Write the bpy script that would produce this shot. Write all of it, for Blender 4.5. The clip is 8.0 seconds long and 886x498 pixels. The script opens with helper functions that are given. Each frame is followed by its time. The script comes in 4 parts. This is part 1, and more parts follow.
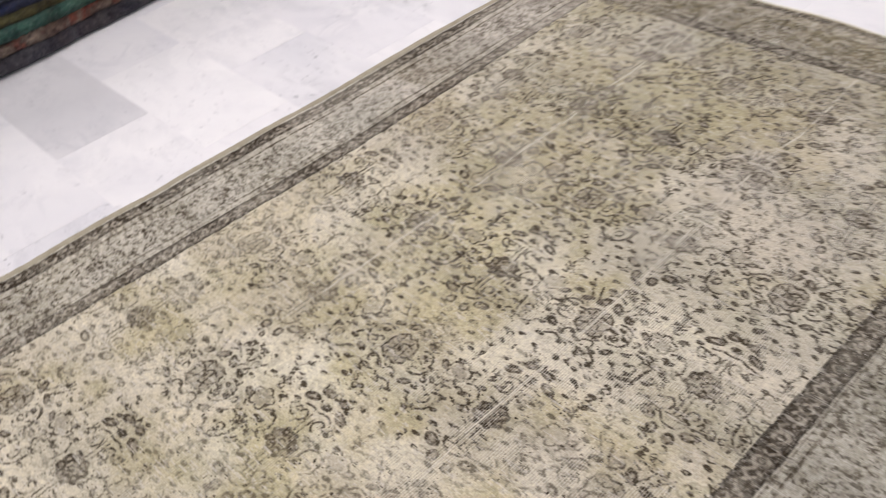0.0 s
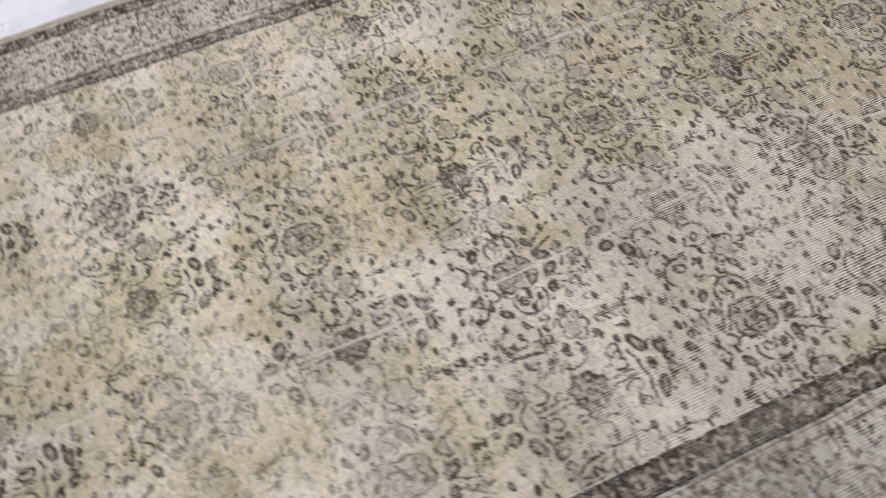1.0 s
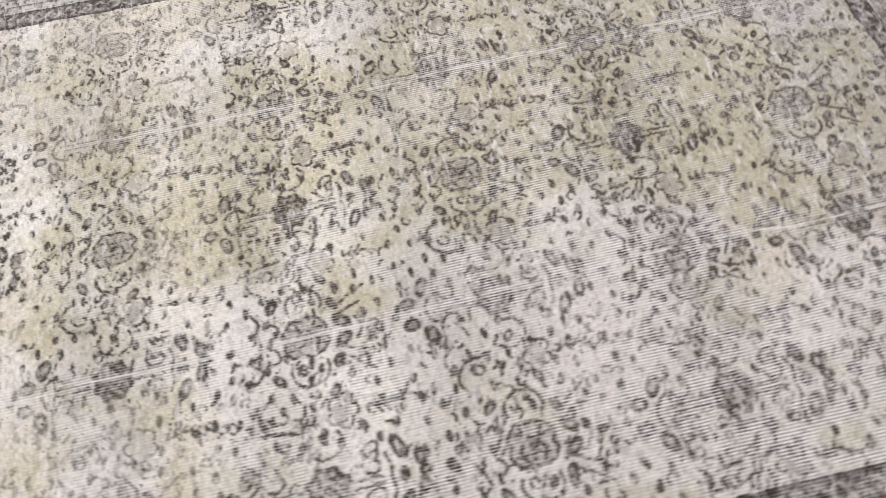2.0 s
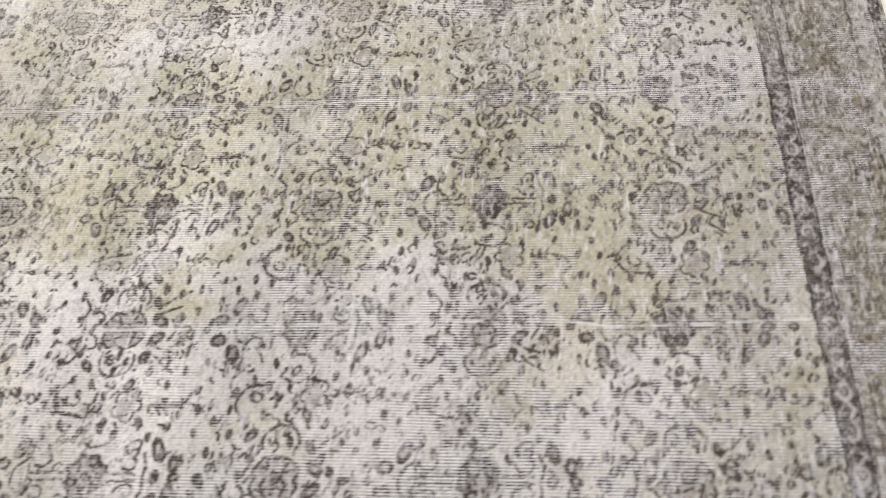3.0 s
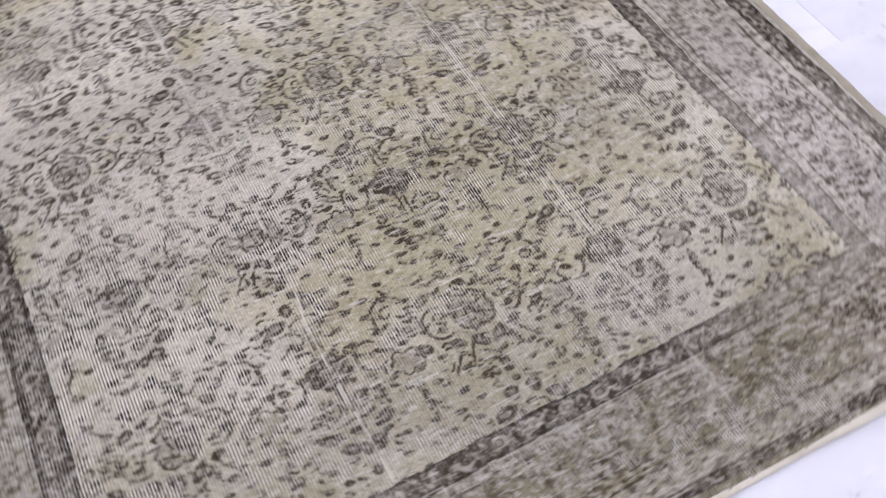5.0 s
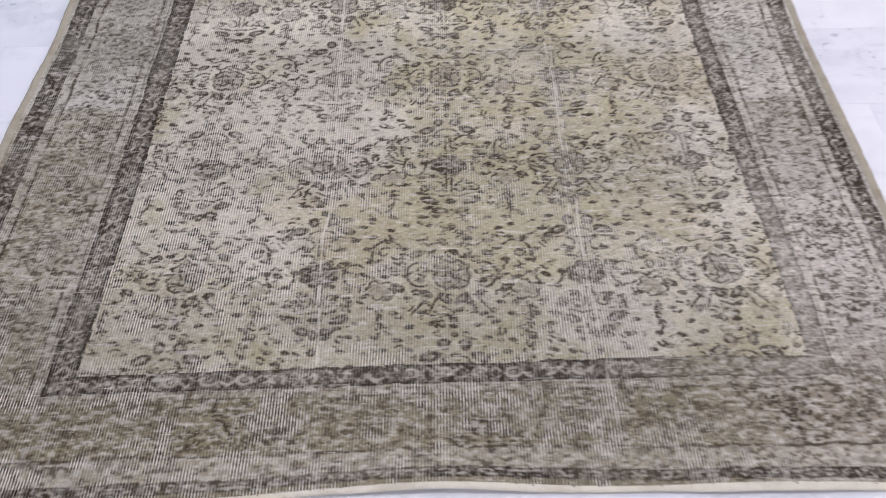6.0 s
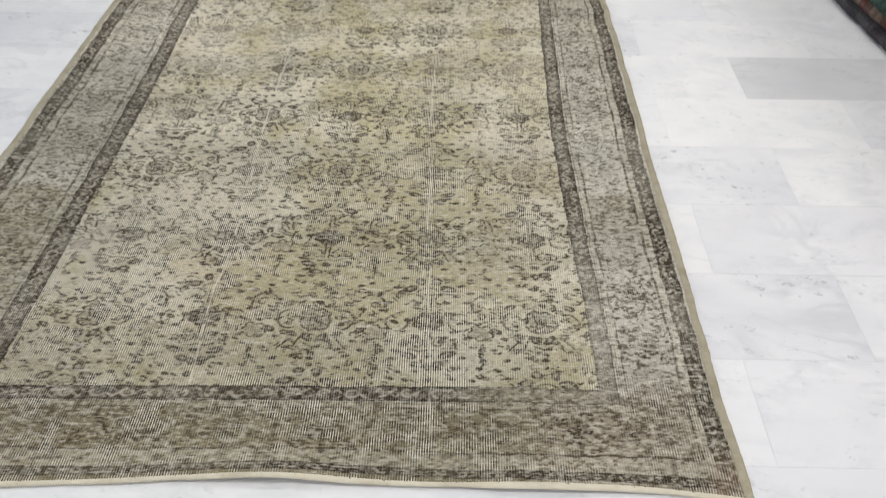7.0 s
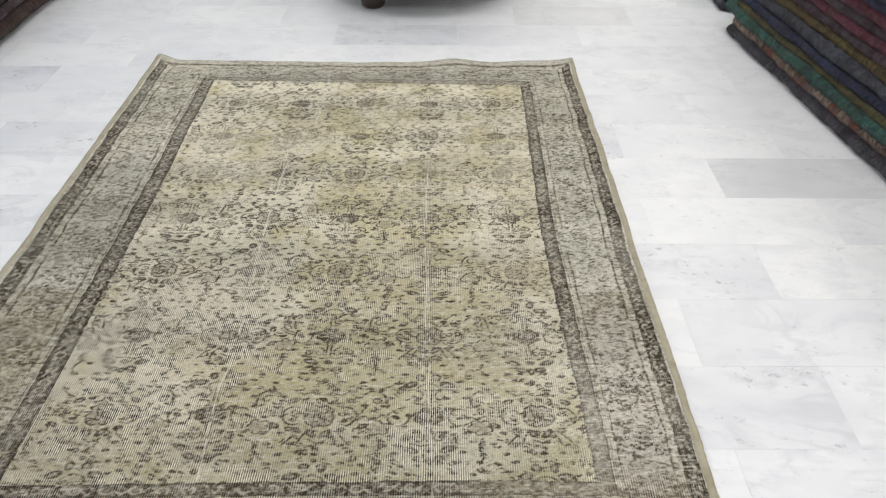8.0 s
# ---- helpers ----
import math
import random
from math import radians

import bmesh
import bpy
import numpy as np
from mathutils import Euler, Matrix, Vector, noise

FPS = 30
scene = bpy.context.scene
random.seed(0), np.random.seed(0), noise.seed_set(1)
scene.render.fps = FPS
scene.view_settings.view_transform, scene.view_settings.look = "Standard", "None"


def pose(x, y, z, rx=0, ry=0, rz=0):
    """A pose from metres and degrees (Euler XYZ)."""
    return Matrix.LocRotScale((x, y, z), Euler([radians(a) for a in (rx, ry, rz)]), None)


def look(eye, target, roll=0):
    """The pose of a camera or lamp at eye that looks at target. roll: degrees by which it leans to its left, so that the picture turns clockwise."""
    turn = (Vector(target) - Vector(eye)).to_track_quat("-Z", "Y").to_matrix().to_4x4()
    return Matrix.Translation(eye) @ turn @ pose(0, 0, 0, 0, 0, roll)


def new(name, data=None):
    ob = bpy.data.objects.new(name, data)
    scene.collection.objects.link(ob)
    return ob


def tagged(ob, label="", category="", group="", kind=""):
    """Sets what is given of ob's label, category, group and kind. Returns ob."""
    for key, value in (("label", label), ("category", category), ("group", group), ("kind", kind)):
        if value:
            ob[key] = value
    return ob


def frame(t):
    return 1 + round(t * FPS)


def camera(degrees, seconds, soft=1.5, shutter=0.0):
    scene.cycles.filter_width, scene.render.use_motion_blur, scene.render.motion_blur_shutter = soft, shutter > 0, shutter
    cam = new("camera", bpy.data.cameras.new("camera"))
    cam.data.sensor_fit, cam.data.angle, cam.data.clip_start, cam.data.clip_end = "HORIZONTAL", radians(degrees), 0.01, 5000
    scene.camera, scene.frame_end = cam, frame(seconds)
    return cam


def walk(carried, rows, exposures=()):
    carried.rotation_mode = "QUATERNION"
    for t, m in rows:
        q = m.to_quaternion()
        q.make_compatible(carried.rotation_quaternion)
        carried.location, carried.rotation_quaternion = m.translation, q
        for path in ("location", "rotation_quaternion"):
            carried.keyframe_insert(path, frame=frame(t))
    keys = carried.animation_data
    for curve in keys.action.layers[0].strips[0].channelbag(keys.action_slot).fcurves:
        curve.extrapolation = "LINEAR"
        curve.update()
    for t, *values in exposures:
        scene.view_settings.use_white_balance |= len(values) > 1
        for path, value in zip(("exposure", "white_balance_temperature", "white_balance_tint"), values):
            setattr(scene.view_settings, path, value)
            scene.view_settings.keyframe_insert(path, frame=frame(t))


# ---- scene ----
cam = camera(51.7, 8.0, soft=0.55, shutter=0.4)
PATH = [
    (0, (-0.867, 2.683, 1.397), (0.3, 1.73, 0.082), -7.8),
    (0.5, (-0.842, 2.373, 1.34), (0.395, 1.754, -0.104), -9.5),
    (1, (-0.901, 2.038, 1.323), (0.264, 1.664, -0.259), -8.1),
    (1.5, (-0.821, 1.756, 1.297), (0.276, 1.495, -0.355), -6.5),
    (1.7, (-0.791, 1.649, 1.294), (0.301, 1.438, -0.368), -6.6),
    (2.8, (-0.81, 0.991, 1.35), (0.315, 1.188, -0.291), -10.1),
    (3, (-0.771, 0.899, 1.34), (0.335, 1.137, -0.31), -10.4),
    (3.5, (-0.684, 0.616, 1.345), (0.381, 1.026, -0.297), -10.5),
    (3.9, (-0.672, 0.356, 1.375), (0.316, 0.969, -0.252), -7.4),
    (4, (-0.659, 0.287, 1.388), (0.293, 0.978, -0.229), -7.5),
    (4.5, (-0.424, 0.12, 1.365), (0.215, 1.05, -0.286), -12.3),
    (4.7, (-0.303, 0.085, 1.353), (0.295, 1.0, -0.322), -7.5),
    (5.8, (0.194, -0.353, 1.35), (0.174, 0.939, -0.176), -1.5),
    (6, (0.234, -0.462, 1.367), (0.21, 0.878, -0.117), -1.9),
    (6.5, (0.401, -0.707, 1.418), (0.4, 0.753, 0.051), -1.1),
    (7, (0.549, -0.87, 1.463), (0.525, 0.699, 0.223), 0.4),
    (7.5, (0.531, -0.929, 1.501), (0.5, 0.715, 0.362), 0.2),
    (8, (0.514, -0.943, 1.52), (0.523, 0.748, 0.452), 0.4),
]
EXPOSURES = ((0, 0.0, 6600, 20), (1.0, -0.05, 6200, 22), (1.5, 0.20, 5950, 25), (2.8, 0.36, 5850, 22), (3.5, 0.10, 5850, 24), (4.5, 0.0, 5850, 26), (6, -0.07, 5950, 24), (6.5, -0.19, 6250, 18), (7.0, -0.12, 6500, 11), (8, 0.0, 6500, 10))
walk(cam, [(t, look(eye, target, roll)) for t, eye, target, roll in PATH], EXPOSURES)

# ---- light ----
world = bpy.data.worlds.new("world")
world.use_nodes = True
scene.world = world
wbg = world.node_tree.nodes["Background"]
wbg.inputs["Color"].default_value = (0.9, 0.95, 1.0, 1)
wbg.inputs["Strength"].default_value = 0.02
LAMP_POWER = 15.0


# ---- materials ----
class Mat:
    """A small wrapper for node materials."""

    def __init__(self, name):
        self.m = bpy.data.materials.new(name)
        self.m.use_nodes = True
        self.nt = self.m.node_tree
        self.bsdf = self.nt.nodes["Principled BSDF"]

    def n(self, kind, **inputs):
        node = self.nt.nodes.new(kind)
        for key, value in inputs.items():
            name = key.replace("_", " ")
            if hasattr(value, "is_output"):
                self.nt.links.new(value, node.inputs[name])
            else:
                node.inputs[name].default_value = value
        return node

    def link(self, a, b):
        self.nt.links.new(a, b)

    def math(self, op, a, b=0.0, clamp=False):
        node = self.nt.nodes.new("ShaderNodeMath")
        node.operation = op
        node.use_clamp = clamp
        for i, v in enumerate((a, b)):
            if hasattr(v, "is_output"):
                self.nt.links.new(v, node.inputs[i])
            else:
                node.inputs[i].default_value = v
        return node.outputs[0]

    def mix(self, f, a, b, blend="MIX"):
        node = self.nt.nodes.new("ShaderNodeMix")
        node.data_type = "RGBA"
        node.blend_type = blend
        for i, v in ((0, f), (6, a), (7, b)):
            if hasattr(v, "is_output"):
                self.nt.links.new(v, node.inputs[i])
            else:
                node.inputs[i].default_value = v if i == 0 or len(v) == 4 else (*v, 1)
        return node.outputs[2]

    def ramp(self, f, stops):
        node = self.nt.nodes.new("ShaderNodeValToRGB")
        self.nt.links.new(f, node.inputs[0])
        el = node.color_ramp.elements
        while len(el) < len(stops):
            el.new(0.5)
        for e, (p, c) in zip(el, stops):
            e.position = p
            e.color = (*c, 1) if len(c) == 3 else c
        return node.outputs[0]

    def coords(self, kind="Object"):
        return self.nt.nodes.new("ShaderNodeTexCoord").outputs[kind]

    def noise(self, vec, scale, detail=4.0, rough=0.55, dist=0.0):
        return self.n("ShaderNodeTexNoise", Vector=vec, Scale=scale, Detail=detail, Roughness=rough, Distortion=dist).outputs["Fac"]

    def bump(self, height, strength=0.3, distance=0.002, normal=None):
        node = self.n("ShaderNodeBump", Height=height, Strength=strength, Distance=distance)
        if normal is not None:
            self.link(normal, node.inputs["Normal"])
        return node.outputs["Normal"]

    def done(self, color=None, rough=None, normal=None):
        if color is not None:
            if hasattr(color, "is_output"):
                self.link(color, self.bsdf.inputs["Base Color"])
            else:
                self.bsdf.inputs["Base Color"].default_value = (*color, 1)
        if rough is not None:
            if hasattr(rough, "is_output"):
                self.link(rough, self.bsdf.inputs["Roughness"])
            else:
                self.bsdf.inputs["Roughness"].default_value = rough
        if normal is not None:
            self.link(normal, self.bsdf.inputs["Normal"])
        return self.m


def marble(name, base, vein, cloud, spots):
    """Polished white marble: soft clouds, thin veins and small dark flecks; every tile cut from another place in the block."""
    k = Mat(name)
    info = k.nt.nodes.new("ShaderNodeObjectInfo")
    rnd = info.outputs["Random"]
    off = k.n("ShaderNodeCombineXYZ", X=k.math("MULTIPLY", rnd, 37.0), Y=k.math("MULTIPLY", rnd, 91.0), Z=k.math("MULTIPLY", rnd, 13.0)).outputs[0]
    add = k.nt.nodes.new("ShaderNodeVectorMath")
    add.operation = "ADD"
    k.link(k.coords(), add.inputs[0])
    k.link(off, add.inputs[1])
    v = add.outputs[0]
    turned = k.n("ShaderNodeMapping", Vector=v, Rotation=(0, 0, 0.6), Scale=(2.8, 4.4, 1)).outputs[0]
    clouds = k.math("ADD", k.math("MULTIPLY", k.noise(v, 2.6, 3, 0.5, 0.6), 0.5), k.math("MULTIPLY", k.noise(turned, 1.0, 4, 0.55, 0.9), 0.5))
    c = k.mix(k.ramp(clouds, ((0.38, (0, 0, 0)), (0.64, (1, 1, 1)))), base, cloud)
    ridge = k.math("ABSOLUTE", k.math("SUBTRACT", k.noise(turned, 1.1, 4, 0.5, 1.2), 0.5))
    soft = k.ramp(ridge, ((0.0, (1, 1, 1)), (0.07, (0, 0, 0))))
    patch = k.ramp(k.noise(v, 3.4, 2), ((0.46, (0, 0, 0)), (0.66, (1, 1, 1))))
    c = k.mix(k.math("MULTIPLY", k.math("MULTIPLY", soft, patch), 0.5), c, vein)
    fleck = k.ramp(k.noise(k.n("ShaderNodeMapping", Vector=v, Rotation=(0, 0, 0.6), Scale=(36, 46, 1)).outputs[0], 1.0, 3, 0.6), ((0.60, (0, 0, 0)), (0.72, (1, 1, 1))))
    where = k.ramp(k.noise(turned, 1.6, 2), ((0.42, (0, 0, 0)), (0.60, (1, 1, 1))))
    mottle = k.ramp(k.noise(turned, 4.5, 5, 0.65, 0.5), ((0.46, (0, 0, 0)), (0.68, (1, 1, 1))))
    c = k.mix(k.math("MULTIPLY", k.math("MULTIPLY", mottle, where), 0.5), c, vein)
    c = k.mix(k.math("MULTIPLY", k.math("MULTIPLY", fleck, where), spots), c, (0.40, 0.41, 0.43))
    tone = k.math("ADD", k.math("MULTIPLY", rnd, 0.07), 0.94)
    c = k.mix(1.0, c, k.n("ShaderNodeCombineColor", Red=tone, Green=tone, Blue=k.math("ADD", k.math("MULTIPLY", rnd, 0.05), 0.96)).outputs[0], "MULTIPLY")
    rough = k.math("ADD", k.math("MULTIPLY", k.noise(v, 14.0, 4), 0.12), 0.28)
    k.bsdf.inputs["Specular IOR Level"].default_value = 0.4
    return k.done(c, rough)


M_WHITE = marble("marble_white", (0.84, 0.84, 0.842), (0.64, 0.65, 0.675), (0.765, 0.77, 0.79), 0.45)
M_PALE = marble("marble_pale", (0.80, 0.803, 0.815), (0.54, 0.55, 0.57), (0.68, 0.69, 0.72), 1.0)
M_GREY = marble("marble_grey", (0.735, 0.737, 0.742), (0.54, 0.55, 0.57), (0.65, 0.655, 0.665), 0.5)
M_BRIGHT = marble("marble_bright", (0.855, 0.855, 0.855), (0.74, 0.745, 0.76), (0.805, 0.81, 0.82), 0.4)

k = Mat("grout")
M_GROUT = k.done(k.mix(k.noise(k.coords(), 60, 4), (0.78, 0.78, 0.78), (0.84, 0.83, 0.82)), 0.9)

k = Mat("wall_paint")
v = k.coords()
M_WALL = k.done(k.mix(k.noise(v, 2.0, 5), (0.74, 0.73, 0.70), (0.80, 0.79, 0.77)), 0.75, k.bump(k.noise(v, 90, 3), 0.15, 0.002))
k = Mat("ceiling_paint")
M_CEIL = k.done(k.mix(k.noise(k.coords(), 3.0, 4), (0.78, 0.78, 0.77), (0.83, 0.83, 0.82)), 0.85)

k = Mat("lamp_diffuser")
k.bsdf.inputs["Emission Color"].default_value = (1, 0.98, 0.95, 1)
k.bsdf.inputs["Emission Strength"].default_value = 2.4
M_DIFF = k.done((0.9, 0.9, 0.9), 0.5)
k = Mat("lamp_frame")
M_FRAME = k.done(k.mix(k.noise(k.coords(), 30, 3), (0.7, 0.7, 0.7), (0.8, 0.8, 0.8)), 0.45)


def pile_material():
    """Worn low pile: dye from the weave's own colour, white warp ribs where the pile is gone, knots as fine relief."""
    k = Mat("worn_pile")
    dye = k.nt.nodes.new("ShaderNodeAttribute")
    dye.attribute_name = "dye"
    wear = k.nt.nodes.new("ShaderNodeAttribute")
    wear.attribute_name = "wear"
    co = k.coords()
    sep = k.n("ShaderNodeSeparateXYZ", Vector=co)
    wob = k.math("MULTIPLY", k.math("SUBTRACT", k.noise(co, 9.0, 3), 0.5), 0.004)
    x = k.math("ADD", sep.outputs["X"], wob)
    rib = k.math("ADD", k.math("MULTIPLY", k.math("SINE", k.math("MULTIPLY", x, 2 * math.pi / 0.0053)), 0.5), 0.5)
    wft = k.math("ADD", k.math("MULTIPLY", k.math("SINE", k.math("MULTIPLY", sep.outputs["Y"], 2 * math.pi / 0.0036)), 0.5), 0.5)
    stretch = k.n("ShaderNodeMapping", Vector=co, Scale=(420, 130, 1)).outputs[0]
    fuzz = k.noise(stretch, 1.0, 3, 0.65)
    stretch2 = k.n("ShaderNodeMapping", Vector=co, Scale=(120, 300, 1)).outputs[0]
    knots = k.noise(stretch2, 1.0, 3, 0.7)
    c = dye.outputs["Color"]
    w = wear.outputs["Fac"]
    dash = k.ramp(k.noise(k.n("ShaderNodeMapping", Vector=co, Scale=(190, 75, 1)).outputs[0], 1.0, 3, 0.6), ((0.38, (0.25, 0.25, 0.25)), (0.54, (1, 1, 1))))
    amount = k.math("MULTIPLY", k.math("MULTIPLY", k.math("POWER", rib, 2.2), w, True), dash)
    gap = k.math("MULTIPLY", k.math("MULTIPLY", k.math("POWER", k.math("SUBTRACT", 1.0, rib), 1.5), w, True), k.math("ADD", k.math("MULTIPLY", wft, 0.4), 0.6))
    c = k.mix(k.math("MULTIPLY", gap, 0.9), c, k.mix(1.0, c, (0.27, 0.25, 0.22), "MULTIPLY"))
    c = k.mix(k.math("MULTIPLY", amount, 0.88), c, (0.80, 0.76, 0.66))
    c = k.mix(k.math("MULTIPLY", k.ramp(knots, ((0.45, (0, 0, 0)), (0.68, (1, 1, 1)))), 0.25), c, k.mix(1.0, c, (0.45, 0.42, 0.38), "MULTIPLY"))
    stray = k.noise(k.n("ShaderNodeMapping", Vector=co, Scale=(32, 420, 1)).outputs[0], 1.0, 2, 0.6)
    c = k.mix(k.math("MULTIPLY", k.ramp(stray, ((0.66, (0, 0, 0)), (0.73, (1, 1, 1)))), 0.5), c, (0.74, 0.71, 0.63))
    c = k.mix(k.math("MULTIPLY", k.ramp(fuzz, ((0.62, (0, 0, 0)), (0.80, (1, 1, 1)))), 0.2), c, (0.66, 0.62, 0.53))
    height = k.math("ADD", k.math("ADD", k.math("MULTIPLY", rib, 0.7), k.math("MULTIPLY", wft, 0.35)), k.math("MULTIPLY", knots, 0.5))
    k.bsdf.inputs["Specular IOR Level"].default_value = 0.08
    k.bsdf.inputs["Sheen Weight"].default_value = 0.03
    k.bsdf.inputs["Sheen Roughness"].default_value = 0.5
    return k.done(c, 0.92, k.bump(height, 0.5, 0.0012))


M_PILE = pile_material()


def cord_material(name, a, b, twist, along):
    """Whipped wool or cotton cord, with slanting stitches."""
    k = Mat(name)
    co = k.coords()
    sep = k.n("ShaderNodeSeparateXYZ", Vector=co)
    p, q = (sep.outputs["Y"], sep.outputs["X"]) if along == "y" else (sep.outputs["X"], sep.outputs["Y"])
    w = k.math("SINE", k.math("MULTIPLY", k.math("ADD", p, k.math("MULTIPLY", q, 0.6)), 2 * math.pi / twist))
    f = k.math("ADD", k.math("MULTIPLY", w, 0.07), k.noise(co, 45, 4, 0.7), True)
    c = k.mix(f, a, b)
    c = k.mix(k.ramp(k.noise(co, 12, 4), ((0.5, (0, 0, 0)), (0.75, (0.6, 0.6, 0.6)))), c, k.mix(1.0, c, (0.6, 0.56, 0.5), "MULTIPLY"))
    k.bsdf.inputs["Specular IOR Level"].default_value = 0.15
    return k.done(c, 0.9, k.bump(k.math("ADD", k.math("MULTIPLY", w, 0.3), k.noise(co, 200, 3)), 0.6, 0.0015))


M_SELV = cord_material("selvedge_wool", (0.32, 0.285, 0.205), (0.47, 0.435, 0.335), 0.006, "y")
M_WORNHEM = cord_material("hem_worn", (0.05, 0.042, 0.028), (0.22, 0.19, 0.14), 0.03, "x")
M_HEM = cord_material("hem_cotton", (0.60, 0.55, 0.43), (0.76, 0.72, 0.60), 0.005, "x")


# ---- building helpers ----
def part(name, bm, material, parent=None, label="", smooth=True):
    me = bpy.data.meshes.new(name)
    bm.to_mesh(me)
    bm.free()
    me.materials.append(material)
    if smooth:
        me.shade_smooth()
    ob = new(name, me)
    ob.parent = parent
    return tagged(ob, label)


def grid_mesh(name, P, material):
    """A sheet from an array of points (rows, columns, 3)."""
    nv, nu = P.shape[:2]
    me = bpy.data.meshes.new(name)
    idx = np.arange(nv * nu).reshape(nv, nu)
    quads = np.stack([idx[:-1, :-1], idx[:-1, 1:], idx[1:, 1:], idx[1:, :-1]], -1).reshape(-1, 4)
    me.vertices.add(nv * nu)
    me.vertices.foreach_set("co", P.astype(np.float32).ravel())
    me.loops.add(quads.size)
    me.loops.foreach_set("vertex_index", quads.astype(np.int32).ravel())
    me.polygons.add(len(quads))
    me.polygons.foreach_set("loop_start", np.arange(0, quads.size, 4, dtype=np.int32))
    me.update(calc_edges=True)
    me.materials.append(material)
    me.shade_smooth()
    return me


def box(bm, x0, x1, y0, y1, z0, z1, bevel=0.0):
    m = Matrix.LocRotScale(((x0 + x1) / 2, (y0 + y1) / 2, (z0 + z1) / 2), None, (x1 - x0, y1 - y0, z1 - z0))
    made = bmesh.ops.create_cube(bm, size=1, matrix=m)
    if bevel:
        edges = list({e for v in made["verts"] for e in v.link_edges})
        bmesh.ops.bevel(bm, geom=edges, offset=bevel, segments=2, affect="EDGES", profile=0.5)
    return bm


def empty(name, x=0, y=0, z=0):
    ob = new(name)
    ob.matrix_world = pose(x, y, z)
    ob.empty_display_size = 0.1
    return ob


# smooth value noise on arrays
def vnoise(x, y, seed):
    xi, yi = np.floor(x).astype(np.int64), np.floor(y).astype(np.int64)
    fx, fy = x - xi, y - yi
    fx, fy = fx * fx * (3 - 2 * fx), fy * fy * (3 - 2 * fy)

    def h(a, b):
        n = (a * 374761393 + b * 668265263 + seed * 974711) & 0x7FFFFFFF
        n = ((n ^ (n >> 13)) * 1274126177) & 0x7FFFFFFF
        return ((n ^ (n >> 16)) & 0xFFFF) / 65535.0

    return (h(xi, yi) * (1 - fx) + h(xi + 1, yi) * fx) * (1 - fy) + (h(xi, yi + 1) * (1 - fx) + h(xi + 1, yi + 1) * fx) * fy


def fnoise(x, y, seed, octaves=3):
    s, a, t = 0.0, 1.0, 0.0
    for o in range(octaves):
        s = s + a * vnoise(x * 2**o, y * 2**o, seed + 17 * o)
        t += a
        a *= 0.55
    return s / t


# ---- room ----
X0, X1, Y0, Y1, H = -4.8, 5.4, -4.2, 7.2, 3.0


def wall(name, x0, x1, y0, y1):
    return tagged(part(name, box(bmesh.new(), x0, x1, y0, y1, -0.1, H), M_WALL, smooth=False), "plain white painted showroom wall", "wall", kind="structure")


wall("wall_north", X0 - 0.15, X1 + 0.15, Y1, Y1 + 0.15)
wall("wall_south", X0 - 0.15, X1 + 0.15, Y0 - 0.15, Y0)
wall("wall_west", X0 - 0.15, X0, Y0, Y1)
wall("wall_east", X1, X1 + 0.15, Y0, Y1)
tagged(part("ceiling", box(bmesh.new(), X0 - 0.15, X1 + 0.15, Y0 - 0.15, Y1 + 0.15, H, H + 0.15), M_CEIL, smooth=False), "plain white painted ceiling", "ceiling", kind="structure")


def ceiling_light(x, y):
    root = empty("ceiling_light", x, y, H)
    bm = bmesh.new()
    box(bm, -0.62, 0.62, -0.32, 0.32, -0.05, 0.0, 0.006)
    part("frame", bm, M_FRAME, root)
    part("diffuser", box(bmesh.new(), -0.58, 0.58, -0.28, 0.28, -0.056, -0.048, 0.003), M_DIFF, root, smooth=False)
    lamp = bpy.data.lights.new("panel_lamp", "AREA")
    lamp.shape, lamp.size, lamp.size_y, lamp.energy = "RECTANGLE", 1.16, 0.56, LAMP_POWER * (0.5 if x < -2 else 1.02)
    # left row dimmed and blued to imitate daylight from that side, the others neutral
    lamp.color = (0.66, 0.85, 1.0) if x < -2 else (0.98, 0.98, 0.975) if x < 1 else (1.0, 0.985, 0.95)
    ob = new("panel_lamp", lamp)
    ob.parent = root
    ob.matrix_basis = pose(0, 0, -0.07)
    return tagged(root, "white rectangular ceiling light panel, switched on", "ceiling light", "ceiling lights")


# panels stay out of view; their layout is assumed from the soft overhead light
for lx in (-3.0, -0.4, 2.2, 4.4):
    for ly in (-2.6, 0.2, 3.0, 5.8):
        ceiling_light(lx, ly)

# ---- the rug ----
RX0, RX1, RY0, RY1 = -0.786, 1.125, 0.232, 3.10   # outer edge
FX0, FX1, FY0, FY1 = -0.447, 0.866, 0.487, 2.80    # light field
AXIS, CU, CV = 0.222, 0.262, 0.3125               # lattice of the field's motifs
STEP = 0.0022
V0 = 0.700


